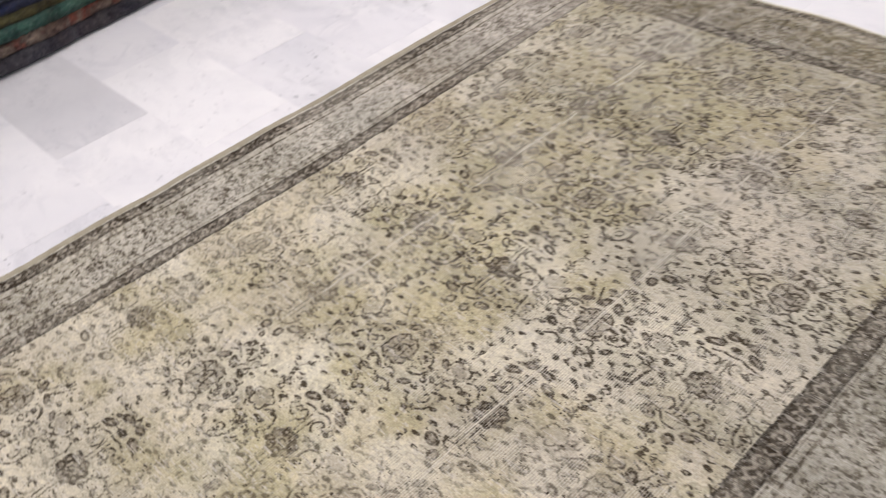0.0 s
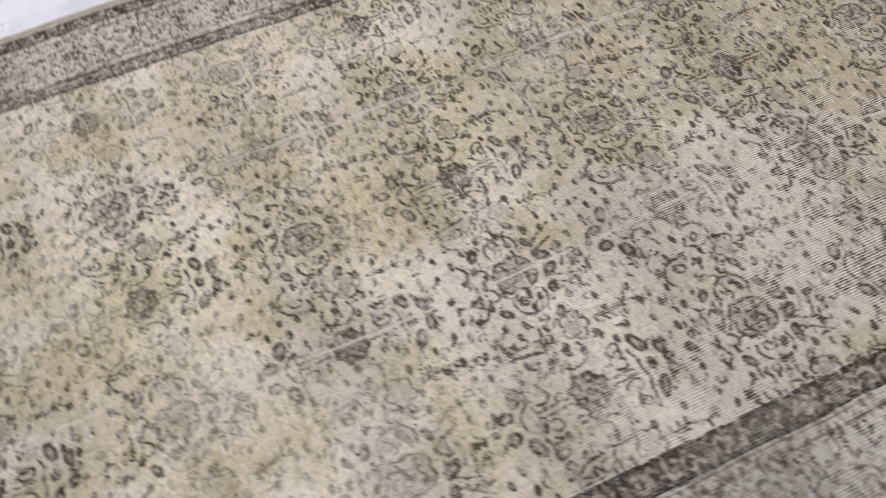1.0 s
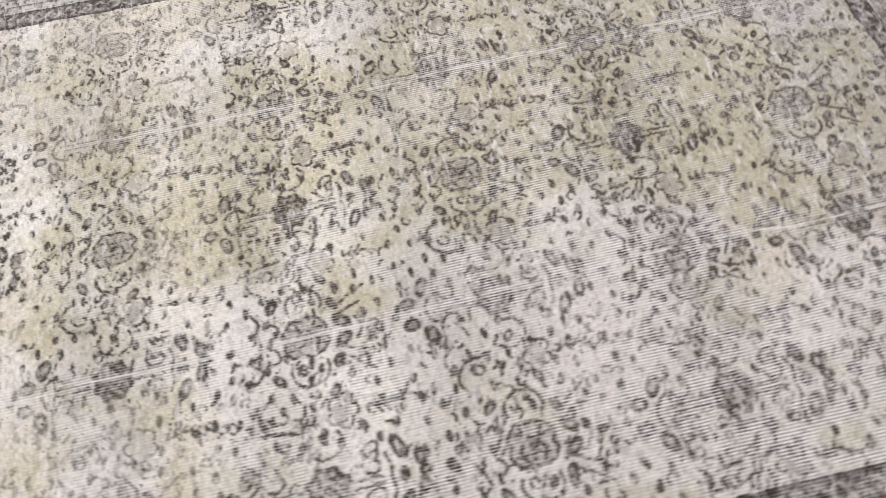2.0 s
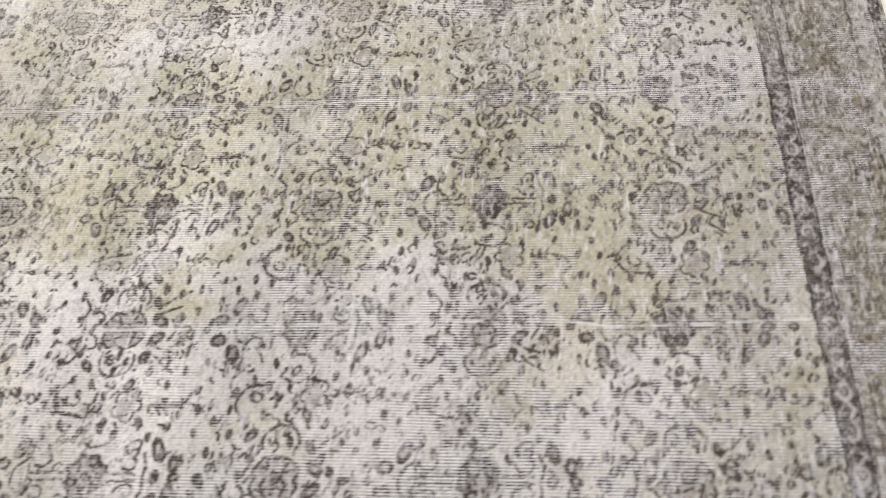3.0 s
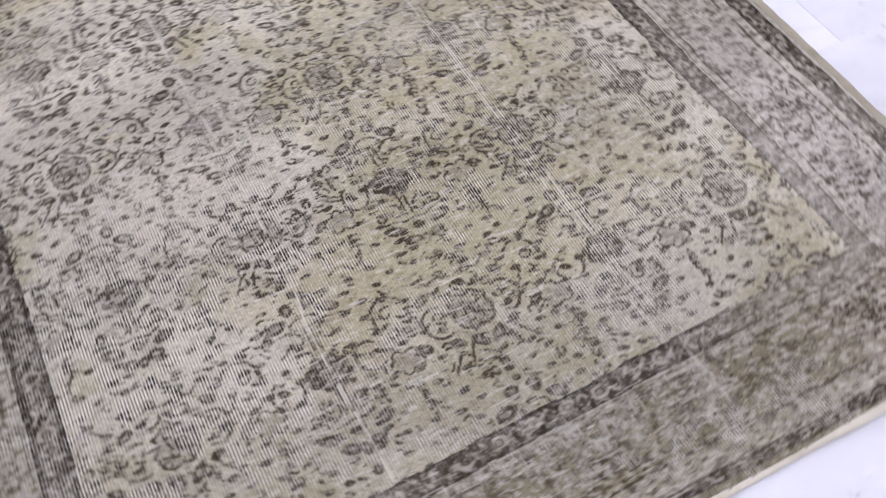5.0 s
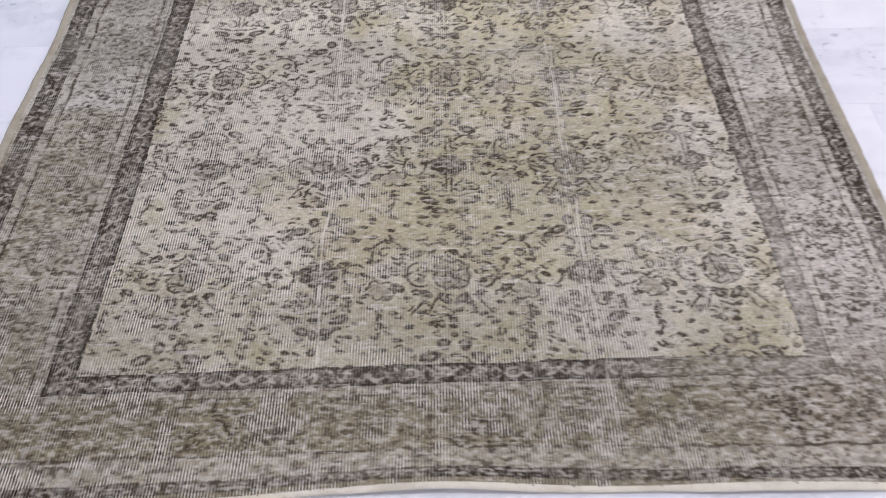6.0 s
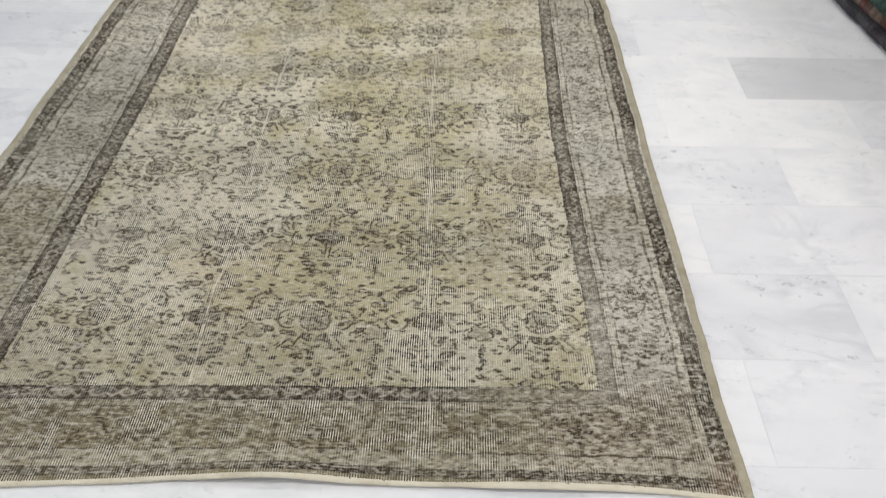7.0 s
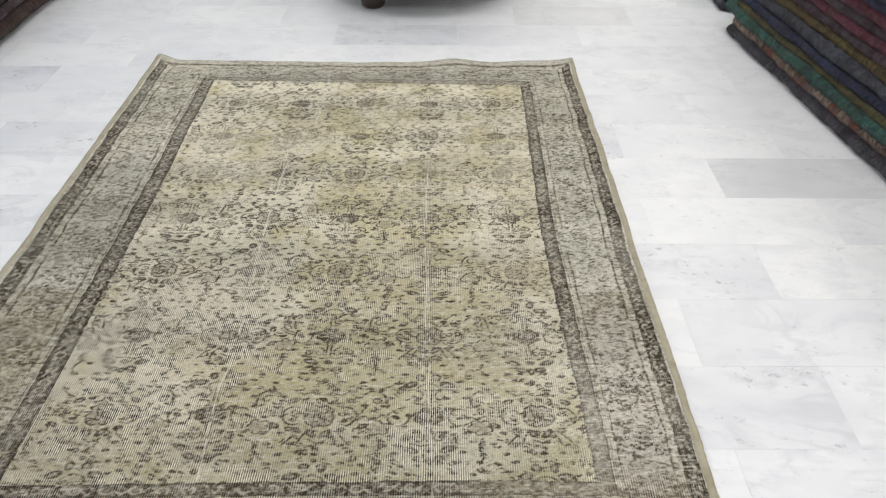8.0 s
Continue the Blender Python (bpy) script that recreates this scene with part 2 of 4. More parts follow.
class Weave:
    """A small drawing board, in metres, that wraps round: how dark the outline is and how grey the filling, cell by cell."""

    def __init__(self, w, h, step):
        self.nx, self.ny = int(round(w / step)), int(round(h / step))
        self.w, self.h, self.sx, self.sy = w, h, w / self.nx, h / self.ny
        self.dark = np.zeros((self.ny, self.nx))
        self.grey = np.zeros((self.ny, self.nx))

    def area(self, x0, x1, y0, y1):
        i = np.arange(int(np.floor(x0 / self.sx)) - 2, int(np.ceil(x1 / self.sx)) + 3)
        j = np.arange(int(np.floor(y0 / self.sy)) - 2, int(np.ceil(y1 / self.sy)) + 3)
        X, Y = np.meshgrid(i * self.sx, j * self.sy)
        return X, Y, np.ix_(j % self.ny, i % self.nx)

    def put(self, layer, at, value):
        layer[at] = np.maximum(layer[at], value)

    def line(self, pts, width, value=1.0, layer=None):
        layer = self.dark if layer is None else layer
        p, width = np.array(pts, float), width * 0.80
        r = width / 2 + self.sx
        X, Y, at = self.area(p[:, 0].min() - r, p[:, 0].max() + r, p[:, 1].min() - r, p[:, 1].max() + r)
        d = np.full(X.shape, 9.0)
        for a, b in zip(p[:-1], p[1:]):
            ab = b - a
            t = np.clip(((X - a[0]) * ab[0] + (Y - a[1]) * ab[1]) / (ab @ ab + 1e-12), 0, 1)
            d = np.minimum(d, np.hypot(X - a[0] - t * ab[0], Y - a[1] - t * ab[1]))
        self.put(layer, at, value * np.clip((width / 2 - d) / self.sx + 0.5, 0, 1))

    def blob(self, x, y, a, b, turn=0.0, dark=1.0, grey=0.0, rim=0.0):
        r = max(a, b)
        X, Y, at = self.area(x - r, x + r, y - r, y + r)
        c, s = math.cos(turn), math.sin(turn)
        U, V = (X - x) * c + (Y - y) * s, -(X - x) * s + (Y - y) * c
        q = np.hypot(U / a, V / b)
        d = (1 - q) * min(a, b)
        cover = np.clip(d / self.sx + 0.5, 0, 1)
        if rim:
            edge = cover * np.clip((rim - d) / self.sx + 0.5, 0, 1)
            self.put(self.dark, at, dark * edge)
            self.put(self.grey, at, grey * cover)
        elif dark:
            self.put(self.dark, at, dark * cover)
        if grey and not rim:
            self.put(self.grey, at, grey * cover)

    def arc(self, x, y, r, a0, a1, width, value=1.0, squash=1.0, turn=0.0):
        a = np.radians(np.linspace(a0, a1, 14))
        px, py = r * np.cos(a), r * squash * np.sin(a)
        c, s = math.cos(turn), math.sin(turn)
        self.line(np.stack([x + px * c - py * s, y + px * s + py * c], 1), width, value)

    def curl(self, x, y, r, start, way, width, value=1.0):
        """A hook that winds inwards."""
        t = np.linspace(0, 1, 18)
        a = radians(start) + way * t * 4.6
        q = r * (1 - 0.62 * t)
        self.line(np.stack([x + q * np.cos(a), y + q * np.sin(a)], 1), width, value)


def leaf(w, x, y, a, b, turn=0.0, dark=1.0, grey=0.8, rim=0.0062):
    """A petal or leaf: dark outline, grey-brown filling."""
    w.blob(x, y, a, b, turn, dark, grey, rim)


def sprig(w, rnd, x, y, turn, length, bend):
    """A bent twig with short leaves on both sides."""
    n = max(4, int(length / 0.012))
    t = np.linspace(0, 1, n)
    a = turn + bend * t
    px = x + np.cumsum(np.cos(a)) * length / n
    py = y + np.cumsum(np.sin(a)) * length / n
    w.line(np.stack([px, py], 1), 0.0058, 0.95)
    for i in range(n):
        for side in (-1, 1):
            if rnd.random() < 0.7:
                b = a[i] + side * (0.6 + 0.5 * rnd.random())
                l = 0.009 + 0.008 * rnd.random()
                w.line([(px[i], py[i]), (px[i] + l * math.cos(b), py[i] + l * math.sin(b))], 0.0062, 0.8 + 0.2 * rnd.random())


def scribble(w, rnd, x, y, size):
    """Short bent strokes side by side, as half-worn leaves look."""
    a = rnd.choice((0.1, 0.5, -0.4, 2.6, 1.5)) + rnd.uniform(-0.3, 0.3)
    for k in range(rnd.choice((1, 1, 2))):
        ox, oy = -math.sin(a) * 0.011 * k, math.cos(a) * 0.011 * k
        l, c = size * rnd.uniform(0.7, 1.3), rnd.uniform(-1.2, 1.2)
        t = np.linspace(-0.5, 0.5, 6)
        w.line(np.stack([x + ox + l * t * math.cos(a) - c * l * (t * t) * math.sin(a), y + oy + l * t * math.sin(a) + c * l * (t * t) * math.cos(a)], 1),
               0.0056 + 0.0016 * rnd.random(), 0.7 + 0.3 * rnd.random())


def flower_rod(w, rnd, x, y):
    """A round blossom on a double rod: a crown of petals at one end, a bow and a drop at the other, large curled leaves at its sides."""
    # crown
    for m in (-1, 1):
        leaf(w, x + m * 0.020, y + 0.143, 0.012, 0.014, 0, 1.0, 0.95)
        leaf(w, x + m * 0.046, y + 0.116, 0.020, 0.0115, m * -0.35, 1.0, 0.95)
        w.curl(x + m * 0.031, y + 0.074, 0.019, 90, m, 0.0062, 1.0)
        w.line([(x, y + 0.094), (x + m * 0.035, y + 0.098), (x + m * 0.080, y + 0.092)], 0.0050, 0.85)
    w.arc(x, y + 0.094, 0.028, 15, 165, 0.0070, 1.0, 0.9)
    w.blob(x, y + 0.168, 0.007, 0.007, 0, 0.9, 0.5, 0.005)
    # rod
    for s in (-1, 1):
        w.line([(x + s * 0.0058, y + 0.036), (x + s * 0.0058, y + 0.090)], 0.0050, 1.0)
        w.line([(x + s * 0.0058, y - 0.034), (x + s * 0.0058, y - 0.082)], 0.0050, 1.0)
    # blossom
    w.blob(x, y, 0.036, 0.030, 0, 0.75, 1.0, 0.006)
    for i in range(8):
        a = i * math.pi / 4 + 0.4
        leaf(w, x + 0.028 * math.cos(a), y + 0.023 * math.sin(a), 0.0125, 0.0095, a, 0.95, 1.0, 0.0055)
    w.blob(x, y, 0.010, 0.008, 0, 0.9, 0.0, 0.0045)
    for m in (-1, 1):
        w.arc(x + m * 0.074, y - 0.004, 0.026, 55 if m > 0 else -235, 310 if m > 0 else 20 - 10, 0.0062, 1.0, 1.12)
        leaf(w, x + m * 0.080, y - 0.002, 0.012, 0.006, m * 0.5, 0.9, 0.4, 0.0048)
        # bow
        w.curl(x + m * 0.026, y - 0.071, 0.018, 90, m, 0.0062, 1.0)
        w.curl(x + m * 0.052, y - 0.074, 0.012, 90, -m, 0.0058, 0.95)
        w.line([(x, y - 0.094), (x + m * 0.020, y - 0.097), (x + m * 0.040, y - 0.090)], 0.0058, 1.0)
        leaf(w, x + m * 0.044, y - 0.111, 0.021, 0.0105, m * 0.35, 1.0, 1.0)
        leaf(w, x + m * 0.022, y - 0.140, 0.0165, 0.0100, m * 0.15, 1.0, 1.0)
    w.blob(x, y - 0.112, 0.013, 0.009, 0, 1.0)
    w.blob(x, y - 0.146, 0.008, 0.012, 0, 0.9, 0.3, 0.005)
    w.blob(x, y - 0.186, 0.0085, 0.0090, 0, 1.0)


def medallion(w, rnd, x, y):
    """A boxed palmette between large scrolls."""
    w.blob(x, y, 0.040, 0.040, 0, 0.0, 0.8)
    for s in (-1, 1):
        w.line([(x - 0.030, y + s * 0.026), (x - 0.014, y + s * 0.037), (x, y + s * 0.031), (x + 0.014, y + s * 0.037), (x + 0.030, y + s * 0.026)], 0.0062, 1.0)
        w.line([(x + s * 0.030, y - 0.026), (x + s * 0.036, y - 0.006), (x + s * 0.030, y + 0.008), (x + s * 0.034, y + 0.026)], 0.0058, 0.9)
        w.line([(x - 0.026, y + s * 0.012), (x - 0.006, y + s * 0.020), (x + 0.008, y + s * 0.008), (x + 0.026, y + s * 0.017)], 0.0056, 1.0)
        w.line([(x + s * 0.016, y - 0.030), (x + s * 0.011, y - 0.004), (x + s * 0.018, y + 0.028)], 0.0052, 0.9)
        # side scrolls with an eye
        w.arc(x + s * 0.062, y, 0.027, -115 if s > 0 else 65, 115 if s > 0 else 295, 0.0066, 1.0, 1.15)
        w.curl(x + s * 0.056, y + 0.010, 0.010, 180, s, 0.0056, 1.0)
        leaf(w, x + s * 0.062, y - 0.016, 0.009, 0.006, 0.4 * s, 0.9, 0.7, 0.005)
        # cap above
        w.curl(x + s * 0.028, y + 0.058, 0.017, 180 if s > 0 else 0, s, 0.0062, 1.0)
        w.line([(x + s * 0.004, y + 0.076), (x + s * 0.024, y + 0.083), (x + s * 0.046, y + 0.074), (x + s * 0.064, y + 0.088)], 0.0060, 0.95)
        leaf(w, x + s * 0.070, y + 0.052, 0.015, 0.009, -0.5 * s, 1.0, 0.8)
        # palmette below
        leaf(w, x + s * 0.017, y - 0.060, 0.010, 0.018, -0.8 * s, 1.0, 0.9)
        w.line([(x + s * 0.030, y - 0.056), (x + s * 0.040, y - 0.074), (x + s * 0.046, y - 0.094)], 0.0060, 0.95)
        w.line([(x + s * 0.050, y - 0.060), (x + s * 0.066, y - 0.080), (x + s * 0.080, y - 0.100)], 0.0060, 0.95)
        leaf(w, x + s * 0.052, y - 0.048, 0.014, 0.008, 0.5 * s, 1.0, 0.9)
    w.blob(x, y, 0.006, 0.010, 0, 0.95)
    w.line([(x - 0.020, y - 0.080), (x, y - 0.090), (x + 0.020, y - 0.080)], 0.0060, 0.95)
    w.blob(x, y - 0.108, 0.0080, 0.0105, 0, 1.0)


def side_chain(w, rnd, x, y, m):
    """Between the columns: an arched leaf, small blossoms and a leafy tail that hangs down."""
    w.arc(x - m * 0.004, y + 0.052, 0.031, 0 if m > 0 else 20, 160 if m > 0 else 180, 0.0066, 1.0)
    w.line([(x + m * 0.028, y + 0.052), (x + m * 0.030, y + 0.026)], 0.0085, 1.0)
    w.curl(x + m * 0.002, y + 0.050, 0.015, 60, -m, 0.0060, 1.0)
    for dx, dy in ((-0.024, 0.022), (-0.002, 0.012), (0.018, 0.000), (-0.018, -0.008)):
        scribble(w, rnd, x + m * dx, y + dy, 0.016)
    w.blob(x + m * 0.010, y - 0.046, 0.022, 0.017, 0.3 * m, 0.0, 0.7)
    for i in range(5):
        a = i * 1.257 + 0.4 * m
        w.arc(x + m * 0.010 + 0.019 * math.cos(a), y - 0.046 + 0.015 * math.sin(a), 0.0105, math.degrees(a) - 85, math.degrees(a) + 85, 0.0058, 1.0)
    leaf(w, x - m * 0.026, y - 0.040, 0.014, 0.008, 0.6 * m, 0.9, 0.9, 0.005)
    sprig(w, rnd, x + m * 0.004, y - 0.074, -math.pi / 2 + m * 0.45, 0.074, -m * 0.9)


def field_cell():
    w = Weave(2 * CU, 2 * CV, 0.0013)
    rnd = random.Random(5)
    for ox, oy in ((0, 0), (CU, CV)):
        medallion(w, rnd, ox, oy)
        flower_rod(w, rnd, ox, oy + CV)
        side_chain(w, rnd, ox + CU / 2, oy + 0.006, 1)
        side_chain(w, rnd, ox - CU / 2, oy + 0.006, -1)
    # leaves, hooks and dots in what is left open
    busy = haze(np.maximum(w.dark, 0.5 * w.grey), w, 0.008)

    def free(x, y, limit):
        return busy[int(y / w.sy) % w.ny, int(x / w.sx) % w.nx] < limit

    for ox, oy in ((0, 0), (CU, CV)):
        for _ in range(26):
            x, y = (ox + rnd.gauss(0, 0.060)) % (2 * CU), (oy + rnd.gauss(0, 0.055)) % (2 * CV)
            if free(x, y, 0.42):
                scribble(w, rnd, x, y, 0.012)
        for _ in range(14):
            x, y = (ox + rnd.gauss(0, 0.060)) % (2 * CU), (oy + CV + rnd.gauss(0, 0.075)) % (2 * CV)
            if free(x, y, 0.40):
                scribble(w, rnd, x, y, 0.012)
    for _ in range(170):
        x, y = rnd.uniform(0, 2 * CU), rnd.uniform(0, 2 * CV)
        if free(x, y, 0.32):
            scribble(w, rnd, x, y, 0.011)
    for _ in range(36):
        x, y = rnd.uniform(0, 2 * CU), rnd.uniform(0, 2 * CV)
        if free(x, y, 0.30):
            w.curl(x, y, 0.008 + 0.006 * rnd.random(), rnd.uniform(0, 360), rnd.choice((-1, 1)), 0.0056, 0.7 + 0.3 * rnd.random())
    for j in range(20):
        for i in range(12):
            x, y = (i + 0.5 * (j % 2)) * 2 * CU / 12 + rnd.uniform(-0.010, 0.010), j * 2 * CV / 20 + rnd.uniform(-0.008, 0.008)
            if free(x, y, 0.26):
                w.blob(x, y, 0.0082 + 0.0030 * rnd.random(), 0.0046 + 0.001 * rnd.random(), rnd.uniform(-0.2, 0.2), 1.0)
    return w


def haze(layer, w, size):
    """The same drawing, smeared out over some distance."""
    fx, fy = np.fft.fftfreq(w.nx, w.sx), np.fft.fftfreq(w.ny, w.sy)
    k = np.exp(-2 * (math.pi * size) ** 2 * (fx[None, :] ** 2 + fy[:, None] ** 2))
    return np.real(np.fft.ifft2(np.fft.fft2(layer) * k))


def border_cell():
    """The main border: a waving stem with blossoms and many small curled leaves."""
    L, B = 0.36, 0.14
    w = Weave(L, B, 0.0013)
    rnd = random.Random(11)
    t = np.linspace(0, L, 50)
    w.line(np.stack([t, B / 2 + 0.035 * np.sin(2 * math.pi * t / L)], 1), 0.0055, 0.7)
    for x, s in ((0.09, -1), (0.27, 1)):
        y = B / 2 + s * 0.012
        w.blob(x, y, 0.030, 0.026, 0, 0.9, 0.8, 0.006)
        for i in range(8):
            a = i * math.pi / 4
            w.blob(x + 0.020 * math.cos(a), y + 0.017 * math.sin(a), 0.010, 0.007, a, 0.9, 0.3, 0.005)
        w.blob(x, y, 0.008, 0.008, 0, 0.9)
        for m in (-1, 1):
            w.curl(x + m * 0.045, y + s * 0.03, 0.018, 90, m, 0.006, 0.95)
            w.curl(x + m * 0.045, y - s * 0.03, 0.016, -90, -m, 0.006, 0.95)
    for _ in range(70):
        a = rnd.gauss(0, 0.7)
        w.blob(rnd.uniform(0, L), rnd.uniform(0, B), 0.006 + 0.005 * rnd.random(), 0.0038 + 0.0024 * rnd.random(), a, 0.5 + 0.5 * rnd.random())
    for _ in range(22):
        w.curl(rnd.uniform(0, L), rnd.uniform(0, B), 0.009 + 0.008 * rnd.random(), rnd.uniform(0, 360), rnd.choice((-1, 1)), 0.0055, 0.95)
    for _ in range(45):
        scribble(w, rnd, rnd.uniform(0, L), rnd.uniform(0, B), 0.015)
    return w


def guard_cell(slant):
    """A narrow band: pale rosettes and hooks that stand out of a dark ground."""
    L, B = 0.24, 0.05
    w = Weave(L, B, 0.0013)
    rnd = random.Random(23 + int(slant))
    n = 4
    for i in range(n):
        x = (i + 0.5) * L / n + rnd.uniform(-0.003, 0.003)
        if slant:
            w.curl(x, B / 2, 0.015, 30 + 180 * (i % 2), 1 if i % 2 else -1, 0.0085, 0.95)
            w.blob(x + 0.022, B / 2 + 0.010, 0.009, 0.006, -0.5, 0.9)
            w.blob(x + 0.026, B / 2 - 0.010, 0.008, 0.005, 0.5, 0.8)
        else:
            w.blob(x, B / 2, 0.017, 0.015, 0, 0.95, 0, 0.0075)
            w.blob(x, B / 2, 0.005, 0.005, 0, 0.8)
            for s in (-1, 1):
                w.line([(x + 0.018, B / 2 + s * 0.002), (x + 0.030, B / 2 + s * 0.014), (x + 0.042, B / 2 + s * 0.003)], 0.0075, 0.85)
    for _ in range(30):
        w.blob(rnd.uniform(0, L), rnd.uniform(0, B), 0.004, 0.0026, rnd.uniform(0, 3), 0.5)
    return w


def sample(layer, w, X, Y):
    gx, gy = (X / w.sx) % w.nx, (Y / w.sy) % w.ny
    i, j = np.floor(gx).astype(int), np.floor(gy).astype(int)
    fx, fy = gx - i, gy - j
    i1, j1 = (i + 1) % w.nx, (j + 1) % w.ny
    i, j = i % w.nx, j % w.ny
    return (layer[j, i] * (1 - fx) + layer[j, i1] * fx) * (1 - fy) + (layer[j1, i] * (1 - fx) + layer[j1, i1] * fx) * fy


def near_edge(x):
    """The near end of the rug lies in slight waves."""
    return 0.238 + 0.008 * np.exp(-((x - 0.20) / 0.2) ** 2) - 0.026 * np.clip((x - 0.85) / 0.27, 0, 1) ** 2 - 0.022 * np.clip(-x / 0.4, 0, 1)


def far_edge(x):
    """The far end sags between its corners, with one ripple."""
    u = (x - RX0) / (RX1 - RX0)
    y = 3.048 + 0.018 * np.abs(2 * u - 1) ** 2 + 0.050 * np.exp(-((x - RX0) / 0.07) ** 2) + 0.036 * np.exp(-((x - RX1) / 0.07) ** 2)
    return y + 0.022 * np.exp(-((x - 0.575) / 0.09) ** 2) - 0.008 * np.exp(-((x - 0.16) / 0.12) ** 2) + 0.003 * np.sin(x * 31)


def side_shift(y, seed):
    return 0.010 * (vnoise(y * 4.2, y * 0 + 3.3, seed) - 0.5) + 0.006 * (vnoise(y * 11.0, y * 0 + 1.3, seed + 5) - 0.5)


def lift(x, y):
    """Low waves in the lying rug."""
    near = np.exp(-((y - 0.23) / 0.10) ** 2)
    far = np.exp(-((y - 3.1) / 0.10) ** 2)
    z = near * (0.012 * np.exp(-((x - 0.20) / 0.16) ** 2) + 0.006 * np.exp(-((x - 0.72) / 0.14) ** 2))
    z = z + far * (0.011 * np.exp(-((x - 0.575) / 0.09) ** 2) + 0.008 * np.exp(-((x - 0.95) / 0.1) ** 2) + 0.004 * np.exp(-((x + 0.78) / 0.07) ** 2))
    edge = np.exp(-((x - RX0) / 0.05) ** 2) + np.exp(-((x - RX1) / 0.05) ** 2)
    return z + edge * 0.005 * vnoise(y * 6.0, x * 0 + 0.7, 3) + 0.0016 * fnoise(x * 5, y * 5, 9, 2)


def smooth(a, b, v):
    t = np.clip((v - a) / (b - a), 0, 1)
    return t * t * (3 - 2 * t)


def build_rug():
    nx, ny = int((RX1 - RX0 - 0.016) / STEP), int((RY1 - RY0) / STEP)
    xs, ys = np.linspace(RX0 + 0.008, RX1 - 0.008, nx), np.linspace(RY0, RY1, ny)
    X, Y = np.meshgrid(xs, ys)
    hand_x = 0.010 * (fnoise(X * 3.1, Y * 3.1, 21) - 0.5) + 0.0045 * (vnoise(X * 32, Y * 32, 22) - 0.5)
    hand_y = 0.016 * (fnoise(X * 3.1, Y * 3.1, 31) - 0.5) + 0.0045 * (vnoise(X * 32, Y * 32, 32) - 0.5)
    # knots tie row by row: outlines step sideways from row to row
    row = np.floor(Y / 0.0040)
    step_x = 0.0034 * (vnoise(X * 70, row * 1.0, 23) - 0.5)
    A, B = X + hand_x, Y + hand_y

    fc, bc = field_cell(), border_cell()
    U, V = A + step_x - AXIS + 0.012 * (Y - 1.3), B - V0
    dark, grey = sample(fc.dark, fc, U, V), sample(fc.grey, fc, U, V)
    dense = sample(haze(fc.dark, fc, 0.011), fc, U, V)
    wide_dense = sample(haze(np.maximum(fc.dark, 0.5 * fc.grey), fc, 0.020), fc, U, V)

    # how far into the border, as a share of its width, and how far along it
    FL = FX0 - 0.019 * smooth(1.6, 2.85, Y)
    FR = FX1 - 0.025 * np.exp(-((Y - 1.6) / 0.70) ** 2)
    FN = FY0 + 0.0277 * (np.minimum(X, 0.45) - 0.2)
    FF = FY1 - 0.032 * (X - 0.2)
    dl, dr = (FL - A) / (FL - RX0), (A - FR) / (RX1 - FR)
    dn, df = (FN - B) / (FN - RY0), (B - FF) / (RY1 - 0.035 - FF)
    d = np.maximum(np.maximum(dl, dr), np.maximum(dn, df))
    side = np.maximum(dl, dr) >= np.maximum(dn, df)
    S = np.where(side, B, A)
    inside = d <= 0
    M0, M1 = 0.245, 0.69
    main = (d > M0) & (d <= M1)
    bd = sample(bc.dark, bc, S, (d - M0) / (M1 - M0) * 0.14)
    bg = sample(bc.grey, bc, S, (d - M0) / (M1 - M0) * 0.14)

    # ground colours: olive pile in islands, paler and greyer where the pile is rubbed down
    olive, straw, pale, lilac = (np.array(c) for c in ((0.425, 0.380, 0.237), (0.530, 0.482, 0.346), (0.65, 0.61, 0.505), (0.48, 0.435, 0.375)))
    n1 = fnoise(X * 2.3, Y * 3.4, 41)
    n2 = fnoise(X * 5.0 + 0.3 * n1, Y * 8.0, 43, 4)
    n3 = fnoise(X * 9, Y * 7, 45)
    col = straw + (olive - straw) * (0.9 * smooth(0.38, 0.62, n2 + 0.17 * np.exp(-((X - 0.30) / 0.33) ** 2) - 0.03))[..., None]
    col = col + (lilac - col) * (0.25 * smooth(0.45, 0.68, fnoise(X * 6.0, Y * 8.0, 44, 3) - 0.08 * np.exp(-((X - 0.30) / 0.33) ** 2)))[..., None]
    bare = smooth(0.44, 0.62, 0.55 * fnoise(X * 3.2, Y * 4.6, 47) + 0.45 * n3 + 0.10 * smooth(0.25, -0.15, X) * smooth(0.5, 0.8, Y) - 0.06 * smooth(0.0, 0.3, X) * smooth(1.4, 0.9, Y))
    col = col + (pale - col) * (0.6 * bare)[..., None]
    # field ground gets lighter from mid-length to the far end
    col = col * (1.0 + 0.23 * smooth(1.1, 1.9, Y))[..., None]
    green = smooth(0.56, 0.70, fnoise(X * 7, Y * 9, 48)) * 0.12
    col = col * (1 + green[..., None] * np.array((-0.10, 0.02, -0.06)))

    brown = np.array((0.40, 0.375, 0.295))
    taupe = np.array((0.49, 0.468, 0.395))
    bcol = brown + (taupe - brown) * smooth(0.35, 0.65, fnoise(X * 4, Y * 4, 51))[..., None]
    bcol = bcol + (np.array((0.64, 0.61, 0.53)) - bcol) * (0.45 * smooth(0.46, 0.66, fnoise(X * 95, Y * 75, 53, 2)))[..., None]
    bcol = bcol + (np.array((0.42, 0.395, 0.33)) - bcol) * (0.5 * bg * main)[..., None]
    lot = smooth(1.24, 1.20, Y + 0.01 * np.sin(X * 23))
